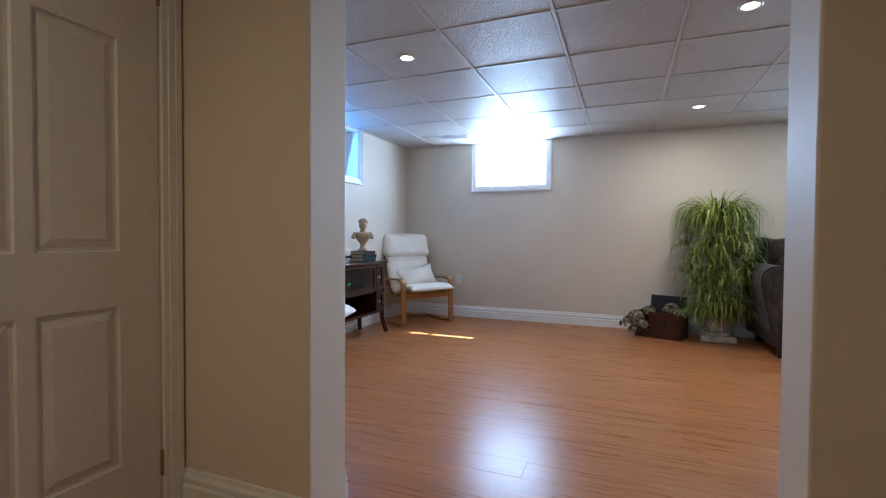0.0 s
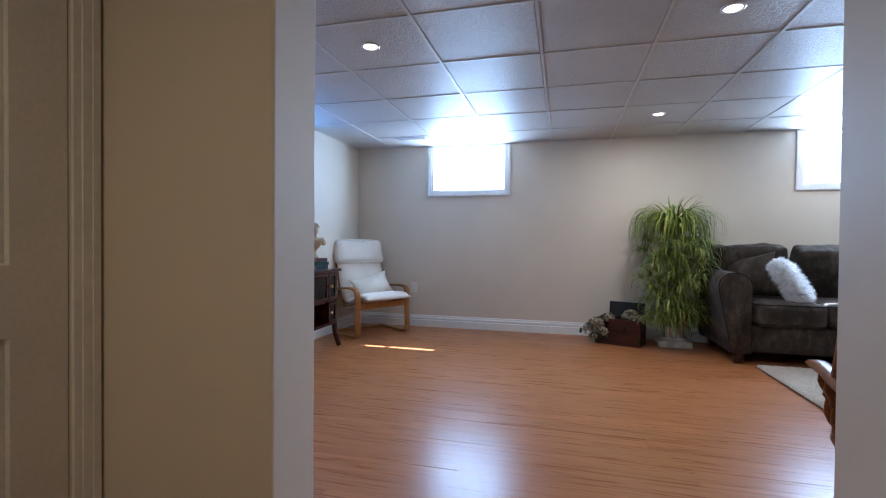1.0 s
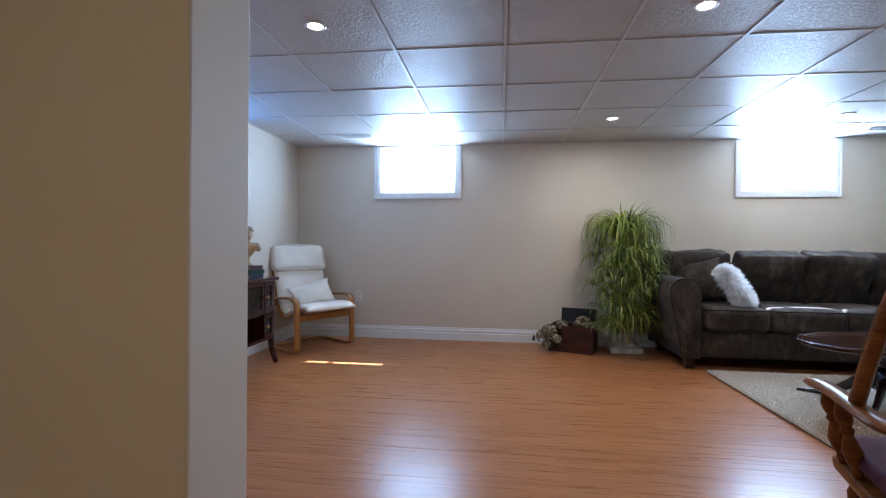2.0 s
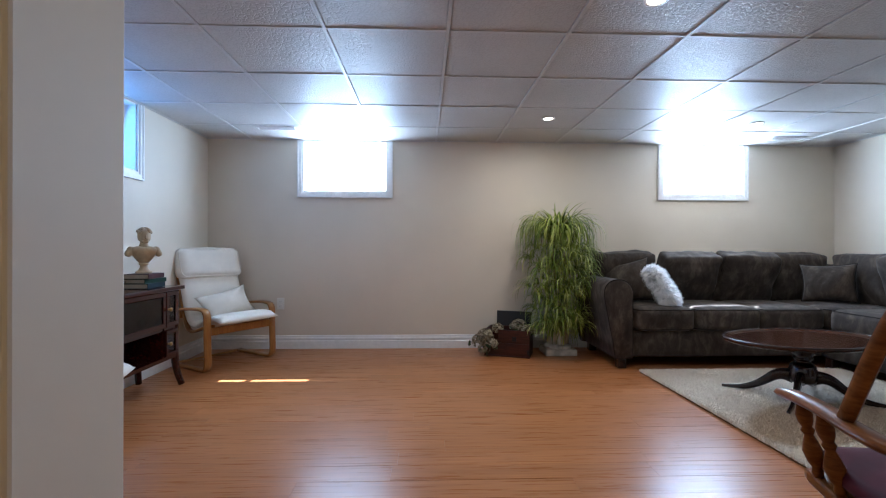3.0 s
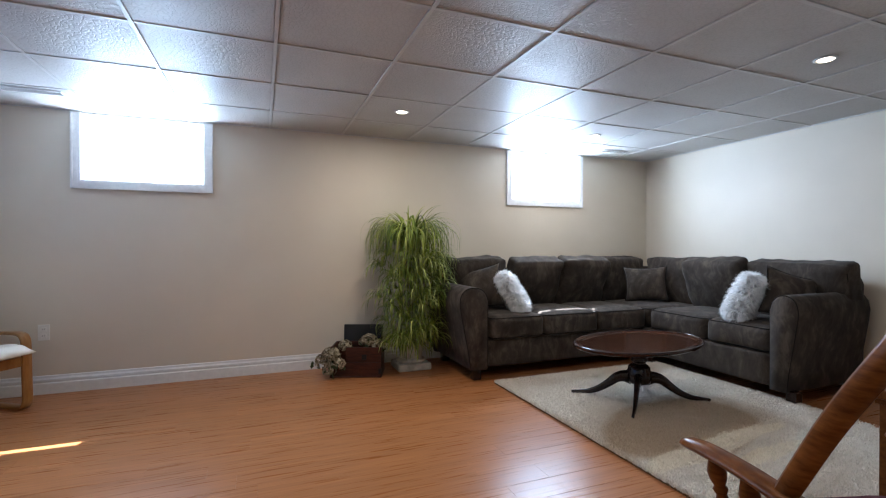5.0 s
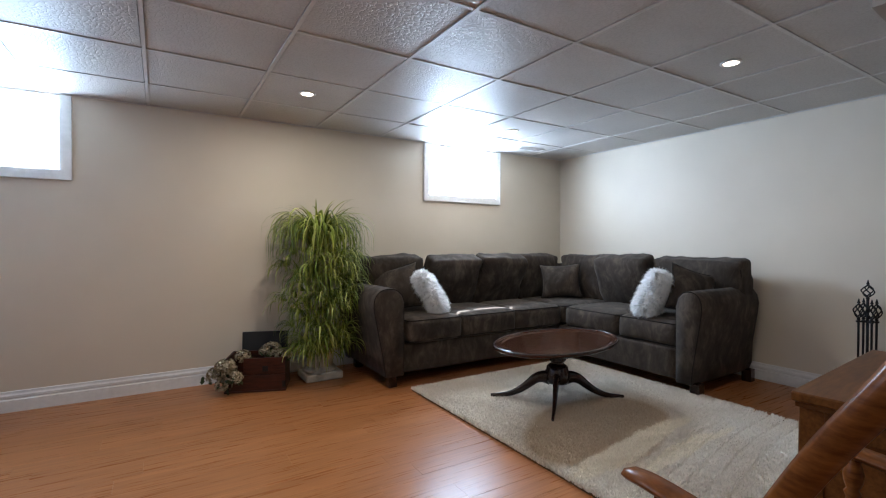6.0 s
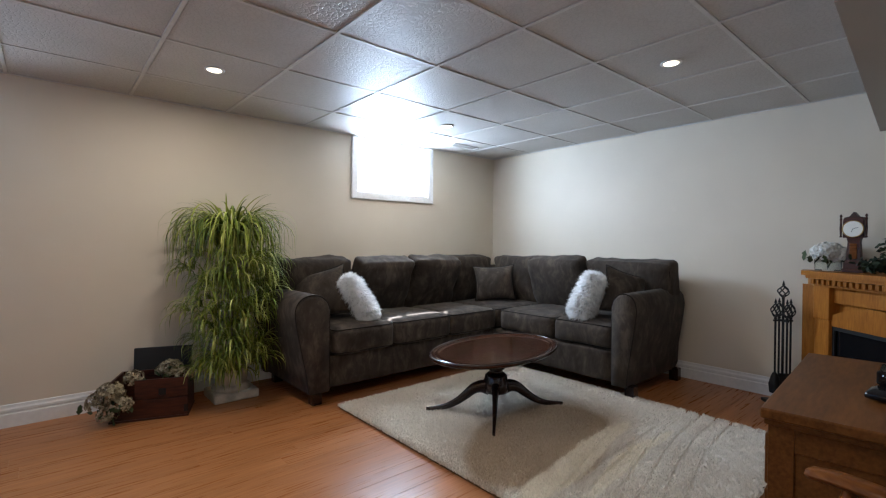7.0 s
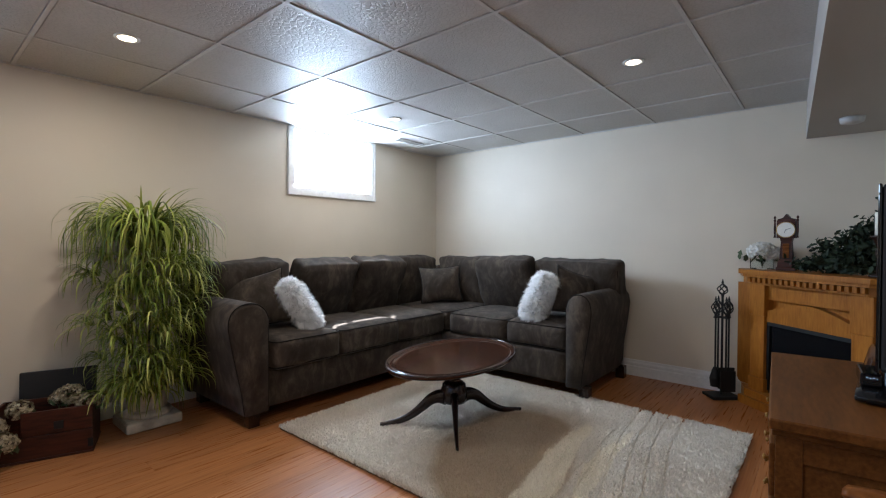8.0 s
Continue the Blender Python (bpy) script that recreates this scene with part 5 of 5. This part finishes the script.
white_blooms(pose(-2.12, -2.05, 0.732), "white flowers in a dark vase on the cabinet", True)


# ---------- rocking chair ----------
def rocking_chair():
    """Faces +y in its own space."""
    ob = thing("rocking_chair", pose(1.145, -3.746, 0, 0, 0, -16.8), "dark-stained wooden rocking chair with turned posts and burgundy cushion", "chair")
    post = [(0.0, 0.011), (0.08, 0.014), (0.14, 0.011), (0.20, 0.018), (0.34, 0.024), (0.46, 0.017), (0.54, 0.011), (0.60, 0.017), (0.64, 0.012), (0.72, 0.019), (0.80, 0.021), (0.92, 0.013), (1.0, 0.010)]
    leg = [(0.0, 0.013), (0.12, 0.017), (0.2, 0.013), (0.35, 0.024), (0.55, 0.026), (0.75, 0.018), (0.82, 0.024), (0.9, 0.018), (1.0, 0.018)]
    part("seat", soft_box(0.50, 0.42, 0.045, 0.02, 0.0, 0.0, 9, 1, m=pose(0, 0.03, 0.37)), M_PINE, ob, smooth=True)
    part("cushion", soft_box(0.45, 0.37, 0.075, 0.035, 0.018, 0.008, 11, 6, m=pose(0, 0.035, 0.432)), M_BURGUNDY, ob, "burgundy velvet seat cushion", smooth=True)
    for s in (-1, 1):
        x = s * 0.275
        arm = smoothed([(x + s * 0.01, 0.268, 0.588), (x + s * 0.008, 0.20, 0.598), (x, 0.08, 0.602), (x - s * 0.004, -0.04, 0.600), (x - s * 0.02, -0.15, 0.598), (s * 0.19, -0.185, 0.598)], 5)
        part("arm", sweep(arm, 0.056, 0.024, (1, 0, 0), taper=lambda t: 0.75 + 0.3 * math.sin(min(1, t * 3 + 0.3) * 1.57), round_edge=0.45), M_PINE, ob, smooth=True)
        for y in (0.19, 0.085):
            part("arm_post", turned((s * 0.235, y - 0.015, 0.385), (x, y, 0.595), post), M_PINE, ob, smooth=True)
        part("rocker", sweep(smoothed([(s * 0.235, 0.38, 0.062), (s * 0.235, 0.22, 0.028), (s * 0.235, 0.04, 0.016), (s * 0.235, -0.10, 0.028), (s * 0.235, -0.22, 0.06)], 6), 0.03, 0.032), M_PINE, ob, smooth=True)
        for y in (0.19, -0.12):
            part("leg", turned((s * 0.235, y * 1.08, 0.03), (s * 0.19, y, 0.355), leg), M_PINE, ob, smooth=True)
        part("back_post", turned((s * 0.20, -0.145, 0.385), (s * 0.205, -0.165, 0.60), post), M_PINE, ob, smooth=True)
    # bent bow that rises from the arms
    half = [(-0.272, -0.015, 0.606), (-0.27, -0.115, 0.785), (-0.262, -0.20, 0.92), (-0.235, -0.245, 1.01), (-0.17, -0.262, 1.06), (0.0, -0.268, 1.08)]
    bow = smoothed(half + [(-x, y, z) for x, y, z in half[-2::-1]], 6)
    part("bow", sweep(bow, 0.047, 0.028, (0, 0.84, 0.54), round_edge=0.45), M_PINE, ob, smooth=True)
    for k in range(6):
        x = -0.175 + 0.07 * k
        part("spindle", turned((x, -0.15, 0.385), (x * 1.12, -0.255, 1.035), [(0, 0.008), (0.14, 0.012), (0.24, 0.018), (0.30, 0.010), (0.34, 0.019), (0.40, 0.022), (0.47, 0.012), (0.75, 0.014), (1, 0.007)], 12), M_PINE, ob, smooth=True)
    part("arm_rail", sweep(smoothed([(-0.19, -0.185, 0.598), (0.0, -0.197, 0.598), (0.19, -0.185, 0.598)], 5), 0.024, 0.045, (0, 0, 1), round_edge=0.4), M_PINE, ob, smooth=True)
    for y in (0.2, -0.12):
        part("stretcher", turned((-0.215, y, 0.18), (0.215, y, 0.18), [(0, 0.009), (0.3, 0.012), (0.5, 0.02), (0.7, 0.012), (1, 0.009)], 12), M_PINE, ob, smooth=True)


rocking_chair()


# ---------- low dresser with the television ----------
def dresser():
    ob = thing("low_dresser", pose(1.722, -3.428, 0, 0, 0, 4), "low brown oak dresser with framed drawers and small knobs", "dresser")
    L, D, H = 0.93, 0.50, 0.645     # along x, back along -y
    part("top", boxes((-0.012, L, -D, 0.012, H - 0.03, H), bevel=0.005), M_OAKTOP, ob)
    part("cornice", boxes((0.0, L - 0.01, -D + 0.01, 0.004, H - 0.048, H - 0.03), bevel=0.003), M_OAKTOP, ob)
    part("side_panel", boxes((0.018, 0.03, -D + 0.06, -0.06, 0.08, H - 0.09)), M_OAKTOP, ob)
    for ya, yb, za, zb in ((-D + 0.01, -D + 0.065, 0.0, H - 0.048), (-0.065, -0.004, 0.0, H - 0.048)):
        part("side_stile", boxes((0.012, 0.03, ya, yb, za, zb), bevel=0.002), M_OAKTOP, ob)
    for za, zb in ((H - 0.115, H - 0.048), (0.04, 0.115)):
        part("side_rail", boxes((0.012, 0.03, -D + 0.065, -0.065, za, zb), bevel=0.002), M_OAKTOP, ob)
    part("side_panel", boxes((L - 0.04, L - 0.022, -D + 0.01, -0.004, 0.0, H - 0.048)), M_OAKTOP, ob)
    part("back_panel", boxes((0.03, L - 0.04, -D + 0.01, -D + 0.02, 0.04, H - 0.048)), M_OAKTOP, ob)
    part("carcass_front", boxes((0.03, L - 0.04, -0.02, -0.006, 0.04, H - 0.048)), M_OAKTOP, ob)
    for zi in range(3):
        for xi in range(2):
            xa, za = 0.05 + xi * 0.41, 0.075 + zi * 0.165
            dr = part("drawer", boxes((xa, xa + 0.39, -0.006, 0.010, za, za + 0.15), bevel=0.005), M_OAKTOP, ob)
            for kx in (0.09, 0.30):
                part("knob", lathe([(0.0, 0.0), (0.005, 0.0), (0.004, 0.006), (0.009, 0.010), (0.009, 0.014), (0.0, 0.017)], 14, m=pose(xa + kx, 0.010, za + 0.075, -90)), M_BRASS, dr, "small brass knob", smooth=True)


dresser()


def television():
    ob = thing("television", pose(2.50, -3.72, 0.647, 0, 0, -5), "black flat-screen television on a gloss stand", "television")
    part("stand", soft_box(0.98, 0.17, 0.026, 0.012, 0, 0, 7, 1, m=pose(0, -0.005, 0.014)), M_GLOSS, ob, smooth=True)
    part("neck", boxes((-0.06, 0.06, -0.02, 0.02, 0.02, 0.10), bevel=0.008), M_GLOSS, ob)
    part("housing", boxes((-0.45, 0.45, -0.035, 0.025, 0.09, 0.65), bevel=0.012), M_BLACK, ob)
    part("bezel", boxes((-0.45, 0.45, 0.025, 0.034, 0.09, 0.125), (-0.45, 0.45, 0.025, 0.034, 0.62, 0.65), (-0.45, -0.42, 0.025, 0.034, 0.125, 0.62), (0.42, 0.45, 0.025, 0.034, 0.125, 0.62), bevel=0.003), M_GLOSS, ob)
    part("screen", boxes((-0.42, 0.42, 0.025, 0.029, 0.125, 0.62)), M_GLOSS, ob, "dark glass screen")
    box_ = thing("media_box", pose(2.19, -3.645, 0.676, 0, 0, 2), "small black media box with a blue light on the dresser", "media box")
    part("case", boxes((-0.07, 0.07, -0.02, 0.03, 0.0, 0.042), bevel=0.006), M_GLOSS, box_)
    for k in range(4):
        part("status_light", boxes((-0.0715, -0.07, -0.010 + 0.008 * k, -0.0085 + 0.008 * k, 0.026 + 0.003 * (k % 2), 0.0275 + 0.003 * (k % 2))), glow("blue_led", (0.5, 0.7, 1.0), 0.4), box_, "tiny blue status light")


television()


# ---------- corner fireplace ----------
def fireplace():
    A, B = Vector((4.03, -3.05)), Vector((3.44, -3.705))
    along = (B - A).normalized()
    out = Vector((along.y, -along.x))
    if out.x > 0: out = -out
    L = (B - A).length
    m = Matrix(((along.x, out.x, 0, A.x), (along.y, out.y, 0, A.y), (0, 0, 1, 0), (0, 0, 0, 1)))
    ob = thing("corner_fireplace", m, "golden oak corner fireplace with dentil mantel and black firebox", "fireplace")
    inv = m.inverted()

    def plan(points):
        return [tuple((inv @ Vector((x, y, 0)))[:2]) for x, y in points]

    ea, eb, ec = plan([(WALL_E - 0.004, -3.03), (WALL_E - 0.004, WALL_S + 0.02), (3.42, WALL_S + 0.02)])
    # local: x along the front, y out into the room
    part("mantel_shelf", prism([(-0.0, 0.0), (L, 0.0), ec, eb, ea], 0.905, 0.935), M_OAK, ob)
    part("mantel_moulding", prism([(0.02, -0.018), (L - 0.02, -0.018), (ec[0], ec[1]), eb, (ea[0] + 0.02, ea[1])], 0.885, 0.905), M_OAK, ob)
    part("mantel_frieze", prism([(0.05, -0.05), (L - 0.05, -0.05), (ec[0], ec[1]), eb, (ea[0] + 0.05, ea[1])], 0.835, 0.885), M_OAK, ob)
    n = 19
    for k in range(n):
        x = 0.06 + (L - 0.12) * k / (n - 1)
        bm = boxes((-0.0125, 0.0125, -0.05, -0.027, 0.85, 0.882), bevel=0.002)
        part("dentil", bm, M_OAK, ob, at=pose(x, 0, 0))
    # body and pilasters
    for a, b in ((0.035, 0.15), (L - 0.15, L - 0.035)):
        part("pilaster", boxes((a, b, -0.16, -0.068, 0.10, 0.835), (a - 0.008, b + 0.008, -0.16, -0.06, 0.10, 0.19), (a - 0.006, b + 0.006, -0.16, -0.062, 0.62, 0.835), bevel=0.004), M_OAK, ob)
    part("upper_panel", boxes((0.15, L - 0.15, -0.16, -0.095, 0.735, 0.835)), M_OAK, ob)
    arch = bmesh.new()
    x0, x1 = 0.15, L - 0.15
    steps = 20
    lo = [arch.verts.new((x0 + (x1 - x0) * k / steps, -0.085, 0.585)) for k in range(steps + 1)]
    hi = [arch.verts.new((x0 + (x1 - x0) * k / steps, -0.085, 0.655 + 0.075 * math.sin(math.pi * k / steps))) for k in range(steps + 1)]
    lo2 = [arch.verts.new((v.co.x, -0.13, v.co.z)) for v in lo]
    hi2 = [arch.verts.new((v.co.x, -0.13, v.co.z)) for v in hi]
    for k in range(steps):
        arch.faces.new((lo[k], lo[k + 1], hi[k + 1], hi[k]))
        arch.faces.new((hi[k], hi[k + 1], hi2[k + 1], hi2[k]))
        arch.faces.new((lo[k], lo2[k], lo2[k + 1], lo[k + 1]))
    bmesh.ops.recalc_face_normals(arch, faces=arch.faces)
    part("arched_panel", arch, M_OAK, ob)
    part("spandrel", boxes((x0, x1, -0.16, -0.131, 0.585, 0.74)), M_OAK, ob)
    fb = part("firebox", boxes((x0, x1, -0.40, -0.39, 0.10, 0.585), (x0, x0 + 0.01, -0.39, -0.10, 0.10, 0.585), (x1 - 0.01, x1, -0.39, -0.10, 0.10, 0.585), (x0 + 0.01, x1 - 0.01, -0.39, -0.10, 0.575, 0.585)), M_BLACK, ob, "black firebox")
    part("glass_front", boxes((x0 + 0.012, x1 - 0.012, -0.112, -0.106, 0.12, 0.573)), M_GLOSS, fb, "dark glass front")
    part("firebox_frame", boxes((x0, x1, -0.10, -0.09, 0.56, 0.585), (x0, x0 + 0.018, -0.10, -0.09, 0.12, 0.56), (x1 - 0.018, x1, -0.10, -0.09, 0.12, 0.56)), M_IRON, fb)
    for a, b in (((0.045, -0.155), ea), ((L - 0.045, -0.155), ec)):
        part("return_panel", prism([(a[0], a[1]), (a[0] + (0.02 if a[0] < 0.3 else -0.02), a[1]), (b[0] + (0.02 if a[0] < 0.3 else -0.02), b[1] - 0.02), (b[0], b[1])], 0.10, 0.835), M_OAK, ob)
    part("hearth", prism([(0.04, -0.02), (L - 0.04, -0.02), (ec[0], ec[1]), eb, (ea[0] + 0.04, ea[1])], 0.0, 0.10), M_OAK, ob)
    part("hearth_ledge", prism([(0.02, 0.01), (L - 0.02, 0.01), (L - 0.02, -0.0198), (0.02, -0.0198)], 0.0, 0.055), M_OAK, ob)
    return m


FIRE = fireplace()
white_blooms(FIRE @ pose(0.06, -0.13, 0.937, 0, 0, 40), "white blooms in a square glass vase on the mantel", False)


def mantel_clock():
    ob = thing("mantel_clock", FIRE @ pose(0.235, -0.15, 0.937, 0, 0, -32), "miniature wooden longcase clock with a white dial", "clock")
    rows = [(0.0, 0.052), (0.02, 0.052), (0.024, 0.046), (0.06, 0.044), (0.075, 0.036), (0.19, 0.029), (0.215, 0.034)]
    bm = bmesh.new()
    rings = [[bm.verts.new((sx * w, sy * w * 0.6, z)) for sx, sy in ((-1, -1), (1, -1), (1, 1), (-1, 1))] for z, w in rows]
    for lo, hi in zip(rings, rings[1:]):
        for k in range(4): bm.faces.new((lo[k], lo[(k + 1) % 4], hi[(k + 1) % 4], hi[k]))
    bm.faces.new(rings[0][::-1])
    bm.faces.new(rings[-1])
    part("case", bm, M_CRATE, ob)
    part("door_panel", boxes((-0.018, 0.018, 0.019, 0.0235, 0.085, 0.18), bevel=0.002), M_PINE, ob)
    part("hood", boxes((-0.052, 0.052, -0.03, 0.028, 0.215, 0.325), bevel=0.004), M_CRATE, ob)
    part("dial", lathe([(0.0, 0.0), (0.050, 0.0), (0.050, 0.003), (0.0, 0.004)], 32, m=pose(0, 0.028, 0.27, -90)), M_PLATE, ob, "round white dial")
    part("bezel", tube([Vector((0.051 * math.cos(a), 0.031, 0.27 + 0.051 * math.sin(a))) for a in [2 * math.pi * k / 32 for k in range(33)]], 0.003, 6), M_BRASS, ob, smooth=True)
    for ang, ln in ((70, 0.03), (200, 0.022)):
        part("clock_hand", boxes((-0.0012, 0.0012, 0.0, 0.001, 0.0, ln)), M_BLACK, ob, at=pose(0, 0.0325, 0.27, 0, ang, 0))
    for s in (-1, 1):
        part("column", turned((s * 0.062, 0.022, 0.218), (s * 0.062, 0.022, 0.335), [(0, 0.008), (0.1, 0.005), (0.5, 0.007), (0.9, 0.005), (1, 0.008)], 12), M_CRATE, ob, smooth=True)
        part("finial", lathe([(0.0, 0.335), (0.006, 0.335), (0.004, 0.342), (0.008, 0.352), (0.0, 0.365)], 12, m=pose(s * 0.062, 0.022, 0)), M_CRATE, ob, smooth=True)
    ped = bmesh.new()
    pts = [(-0.052, 0.325), (0.052, 0.325), (0.045, 0.342), (0.02, 0.348), (0.0, 0.375), (-0.02, 0.348), (-0.045, 0.342)]
    f = [ped.verts.new((x, 0.024, z)) for x, z in pts]
    b = [ped.verts.new((x, -0.02, z)) for x, z in pts]
    ped.faces.new(f)
    ped.faces.new(b[::-1])
    for k in range(7): ped.faces.new((f[k], f[(k + 1) % 7], b[(k + 1) % 7], b[k]))
    bmesh.ops.recalc_face_normals(ped, faces=ped.faces)
    part("pediment", ped, M_CRATE, ob)


mantel_clock()


def ivy():
    ob = thing("ivy_garland", FIRE @ pose(0.60, -0.20, 0.937), "dark green trailing ivy heaped on the mantel", "plant")
    rng = random.Random(5)
    lv = bmesh.new()
    st = bmesh.new()
    for k in range(105):
        top = rng.random() ** 0.7
        x = -0.26 + 0.52 * rng.random()
        hgt = max(0.04, 0.46 * ((x + 0.28) / 0.54) ** 0.8 * top)
        tip = Vector((x, rng.uniform(-0.16, 0.12), hgt))
        path = smoothed([(x * 0.5 + 0.04, -0.03, 0.004), (x * 0.7, tip.y * 0.5, hgt * 0.7 + 0.02), tip], 5)
        tube(path, 0.0018, 4, st)
        for p in path[2:]: leaf_spray(lv, p, (0.02, 0.02, 0.016), rng, 3, 0.021)
    part("stems", st, M_DULLLEAF, ob)
    part("leaves", lv, petal_mat("ivy_leaves", (0.006, 0.014, 0.006), (0.014, 0.028, 0.012), (0.035, 0.055, 0.025)), ob)


ivy()


def tall_candle():
    ob = thing("tall_candle", FIRE @ pose(0.83, -0.12, 0.937), "white pillar candle on a dark turned holder on the mantel", "candle")
    part("holder", lathe([(0.0, 0.0), (0.045, 0.0), (0.045, 0.012), (0.016, 0.02), (0.012, 0.10), (0.02, 0.13), (0.012, 0.16), (0.03, 0.20), (0.042, 0.215), (0.042, 0.225), (0.0, 0.225)], 24), M_EBONY, ob, smooth=True)
    part("candle", lathe([(0.0, 0.225), (0.022, 0.225), (0.022, 0.345), (0.019, 0.35), (0.0, 0.346)], 24), M_WAX, ob, smooth=True)


tall_candle()


# ---------- fire irons ----------
def fire_irons():
    ob = thing("fire_iron_stand", pose(4.03, -2.955, 0, 0, 0, -50), "black iron fireplace tool set with basket-twist handles", "fireplace tools")
    part("base", boxes((-0.10, 0.10, -0.075, 0.075, 0.0, 0.022), bevel=0.006), M_IRON, ob)

    def basket(bm, x, y, z, h=0.085, r=0.034):
        for k in range(5):
            a0 = 2 * math.pi * k / 5
            pts = [Vector((x + r * math.sin(math.pi * t) * math.cos(a0 + 2.4 * t), y + r * math.sin(math.pi * t) * math.sin(a0 + 2.4 * t), z + h * t)) for t in [i / 10 for i in range(11)]]
            tube(pts, 0.0042, 5, bm)
        lathe([(0.0, 0), (0.010, 0.004), (0.006, 0.014), (0.003, 0.03), (0.0, 0.034)], 10, bm=bm, m=pose(x, y, z + h))
        lathe([(0.0, -0.012), (0.008, -0.010), (0.011, -0.004), (0.006, 0.002), (0.0, 0.003)], 10, bm=bm, m=pose(x, y, z))

    bm = tube([Vector((0, 0, 0.02)), Vector((0, 0, 0.74))], 0.008, 8)
    basket(bm, 0, 0, 0.74)
    part("pole", bm, M_IRON, ob, smooth=True)
    part("hanger", boxes((-0.062, 0.062, -0.005, 0.005, 0.575, 0.587), (-0.005, 0.005, -0.062, 0.062, 0.575, 0.587), bevel=0.002), M_IRON, ob)
    for k, (x, y) in enumerate(((-0.048, 0.0), (0.048, 0.0), (0.0, 0.048), (0.0, -0.048))):
        t = bmesh.new()
        tube([Vector((x, y, 0.20)), Vector((x, y, 0.60))], 0.0065, 7, t)
        basket(t, x, y, 0.60, 0.10, 0.028)
        if k == 1: box(t, x - 0.075, x + 0.045, y - 0.008, y + 0.008, 0.06, 0.215, bevel=0.007)
        elif k == 0: lathe([(0.0, 0.0), (0.03, 0.0), (0.036, 0.06), (0.02, 0.12), (0.01, 0.14), (0.0, 0.14)], 16, bm=t, m=pose(x, y, 0.08))
        elif k == 2: tube(smoothed([(x, y, 0.20), (x, y, 0.10), (x + 0.03, y, 0.075), (x + 0.05, y, 0.09)], 4), 0.0055, 6, t)
        else: box(t, x - 0.055, x + 0.055, y - 0.03, y - 0.02, 0.06, 0.21, bevel=0.004)
        part(("brush", "shovel", "poker", "tongs")[k], t, M_IRON, ob, smooth=False)


fire_irons()

# ---------- ceiling and wall fittings ----------
for x, y in DOWNLIGHTS:
    ob = thing("downlight", pose(x, y, CEIL), "round recessed white ceiling downlight, switched on", "ceiling light", "ceiling downlights")
    part("trim_ring", lathe([(0.036, 0.003), (0.038, -0.002), (0.046, -0.0035), (0.054, -0.001), (0.054, 0.003)], 36), M_TRIM, ob, smooth=True)
    part("lens", lathe([(0.0, -0.002), (0.037, -0.002), (0.037, 0.0025), (0.0, 0.0025)], 36), M_LENS, ob, "glowing frosted lens")
for x, y in ((-1.45, -0.52), (3.40, -0.40)):
    ob = thing("ceiling_vent", pose(x, y, CEIL), "white louvred air vent in the ceiling", "vent", "ceiling vents")
    part("frame", boxes((-0.17, 0.17, -0.047, -0.034, -0.006, 0.002), (-0.17, 0.17, 0.034, 0.047, -0.006, 0.002), (-0.17, -0.157, -0.034, 0.034, -0.006, 0.002), (0.157, 0.17, -0.034, 0.034, -0.006, 0.002), bevel=0.001), M_TRIM, ob)
    for k in range(5):
        part("slat", boxes((-0.156, 0.156, -0.006, 0.006, -0.001, 0.001)), M_TRIM, ob, at=pose(0, -0.026 + 0.013 * k, -0.002, 20))
ob = thing("smoke_detector", pose(3.665, -3.63, 1.83), "round white smoke detector under the soffit", "smoke detector")
part("body", lathe([(0.0, -0.035), (0.035, -0.035), (0.052, -0.028), (0.056, -0.012), (0.058, 0.0), (0.0, 0.0)], 32), M_DETECTOR, ob, smooth=True)
ob = thing("wall_outlet", pose(-1.55, WALL_N, 0.45), "ivory double wall outlet above the baseboard", "outlet")
part("cover_plate", boxes((-0.036, 0.036, -0.006, 0.0, -0.058, 0.058), bevel=0.003), M_PLATE, ob)
for s in (-1, 1):
    soc = part("socket", boxes((-0.016, 0.016, -0.008, -0.0055, s * 0.024 - 0.014, s * 0.024 + 0.014), bevel=0.002), M_PLATE, ob)
    part("slot", boxes((-0.008, -0.006, -0.0085, -0.0079, s * 0.024 - 0.004, s * 0.024 + 0.005), (0.006, 0.008, -0.0085, -0.0079, s * 0.024 - 0.004, s * 0.024 + 0.005)), M_BLACK, soc)

# ---------- floor planks ----------
floor_ob = bpy.data.objects["floor"]


def plank_mesh(length):
    bm = boxes((0.0002, length - 0.0002, 0.0002, PLANK_W - 0.0002, -0.011, 0.0), bevel=0.0005)
    me = bpy.data.meshes.new("plank")
    bm.to_mesh(me)
    bm.free()
    me.materials.append(M_FLOOR)
    return me


plank_cache = {}
rng = random.Random(12)
y = WALL_N - PLANK_W + 0.005
while y > HALL_S - PLANK_W:
    inside = y + PLANK_W / 2 > WALL_S
    xa, xb = (WALL_W, WALL_E) if inside else (HALL_W, HALL_E)
    x = xa - rng.uniform(0.05, PLANK_L - 0.15)
    while x < xb:
        a, b = max(x, xa), min(x + PLANK_L, xb)
        if b - a > 0.02:
            key = round(b - a, 3)
            if key not in plank_cache: plank_cache[key] = plank_mesh(key)
            ob = new("plank", plank_cache[key])
            ob.parent = floor_ob
            ob.matrix_local = pose(a, y, rng.uniform(-0.0004, 0.0), rng.gauss(0, 0.15), rng.gauss(0, 0.02), 0)
        x += PLANK_L
    y -= PLANK_W
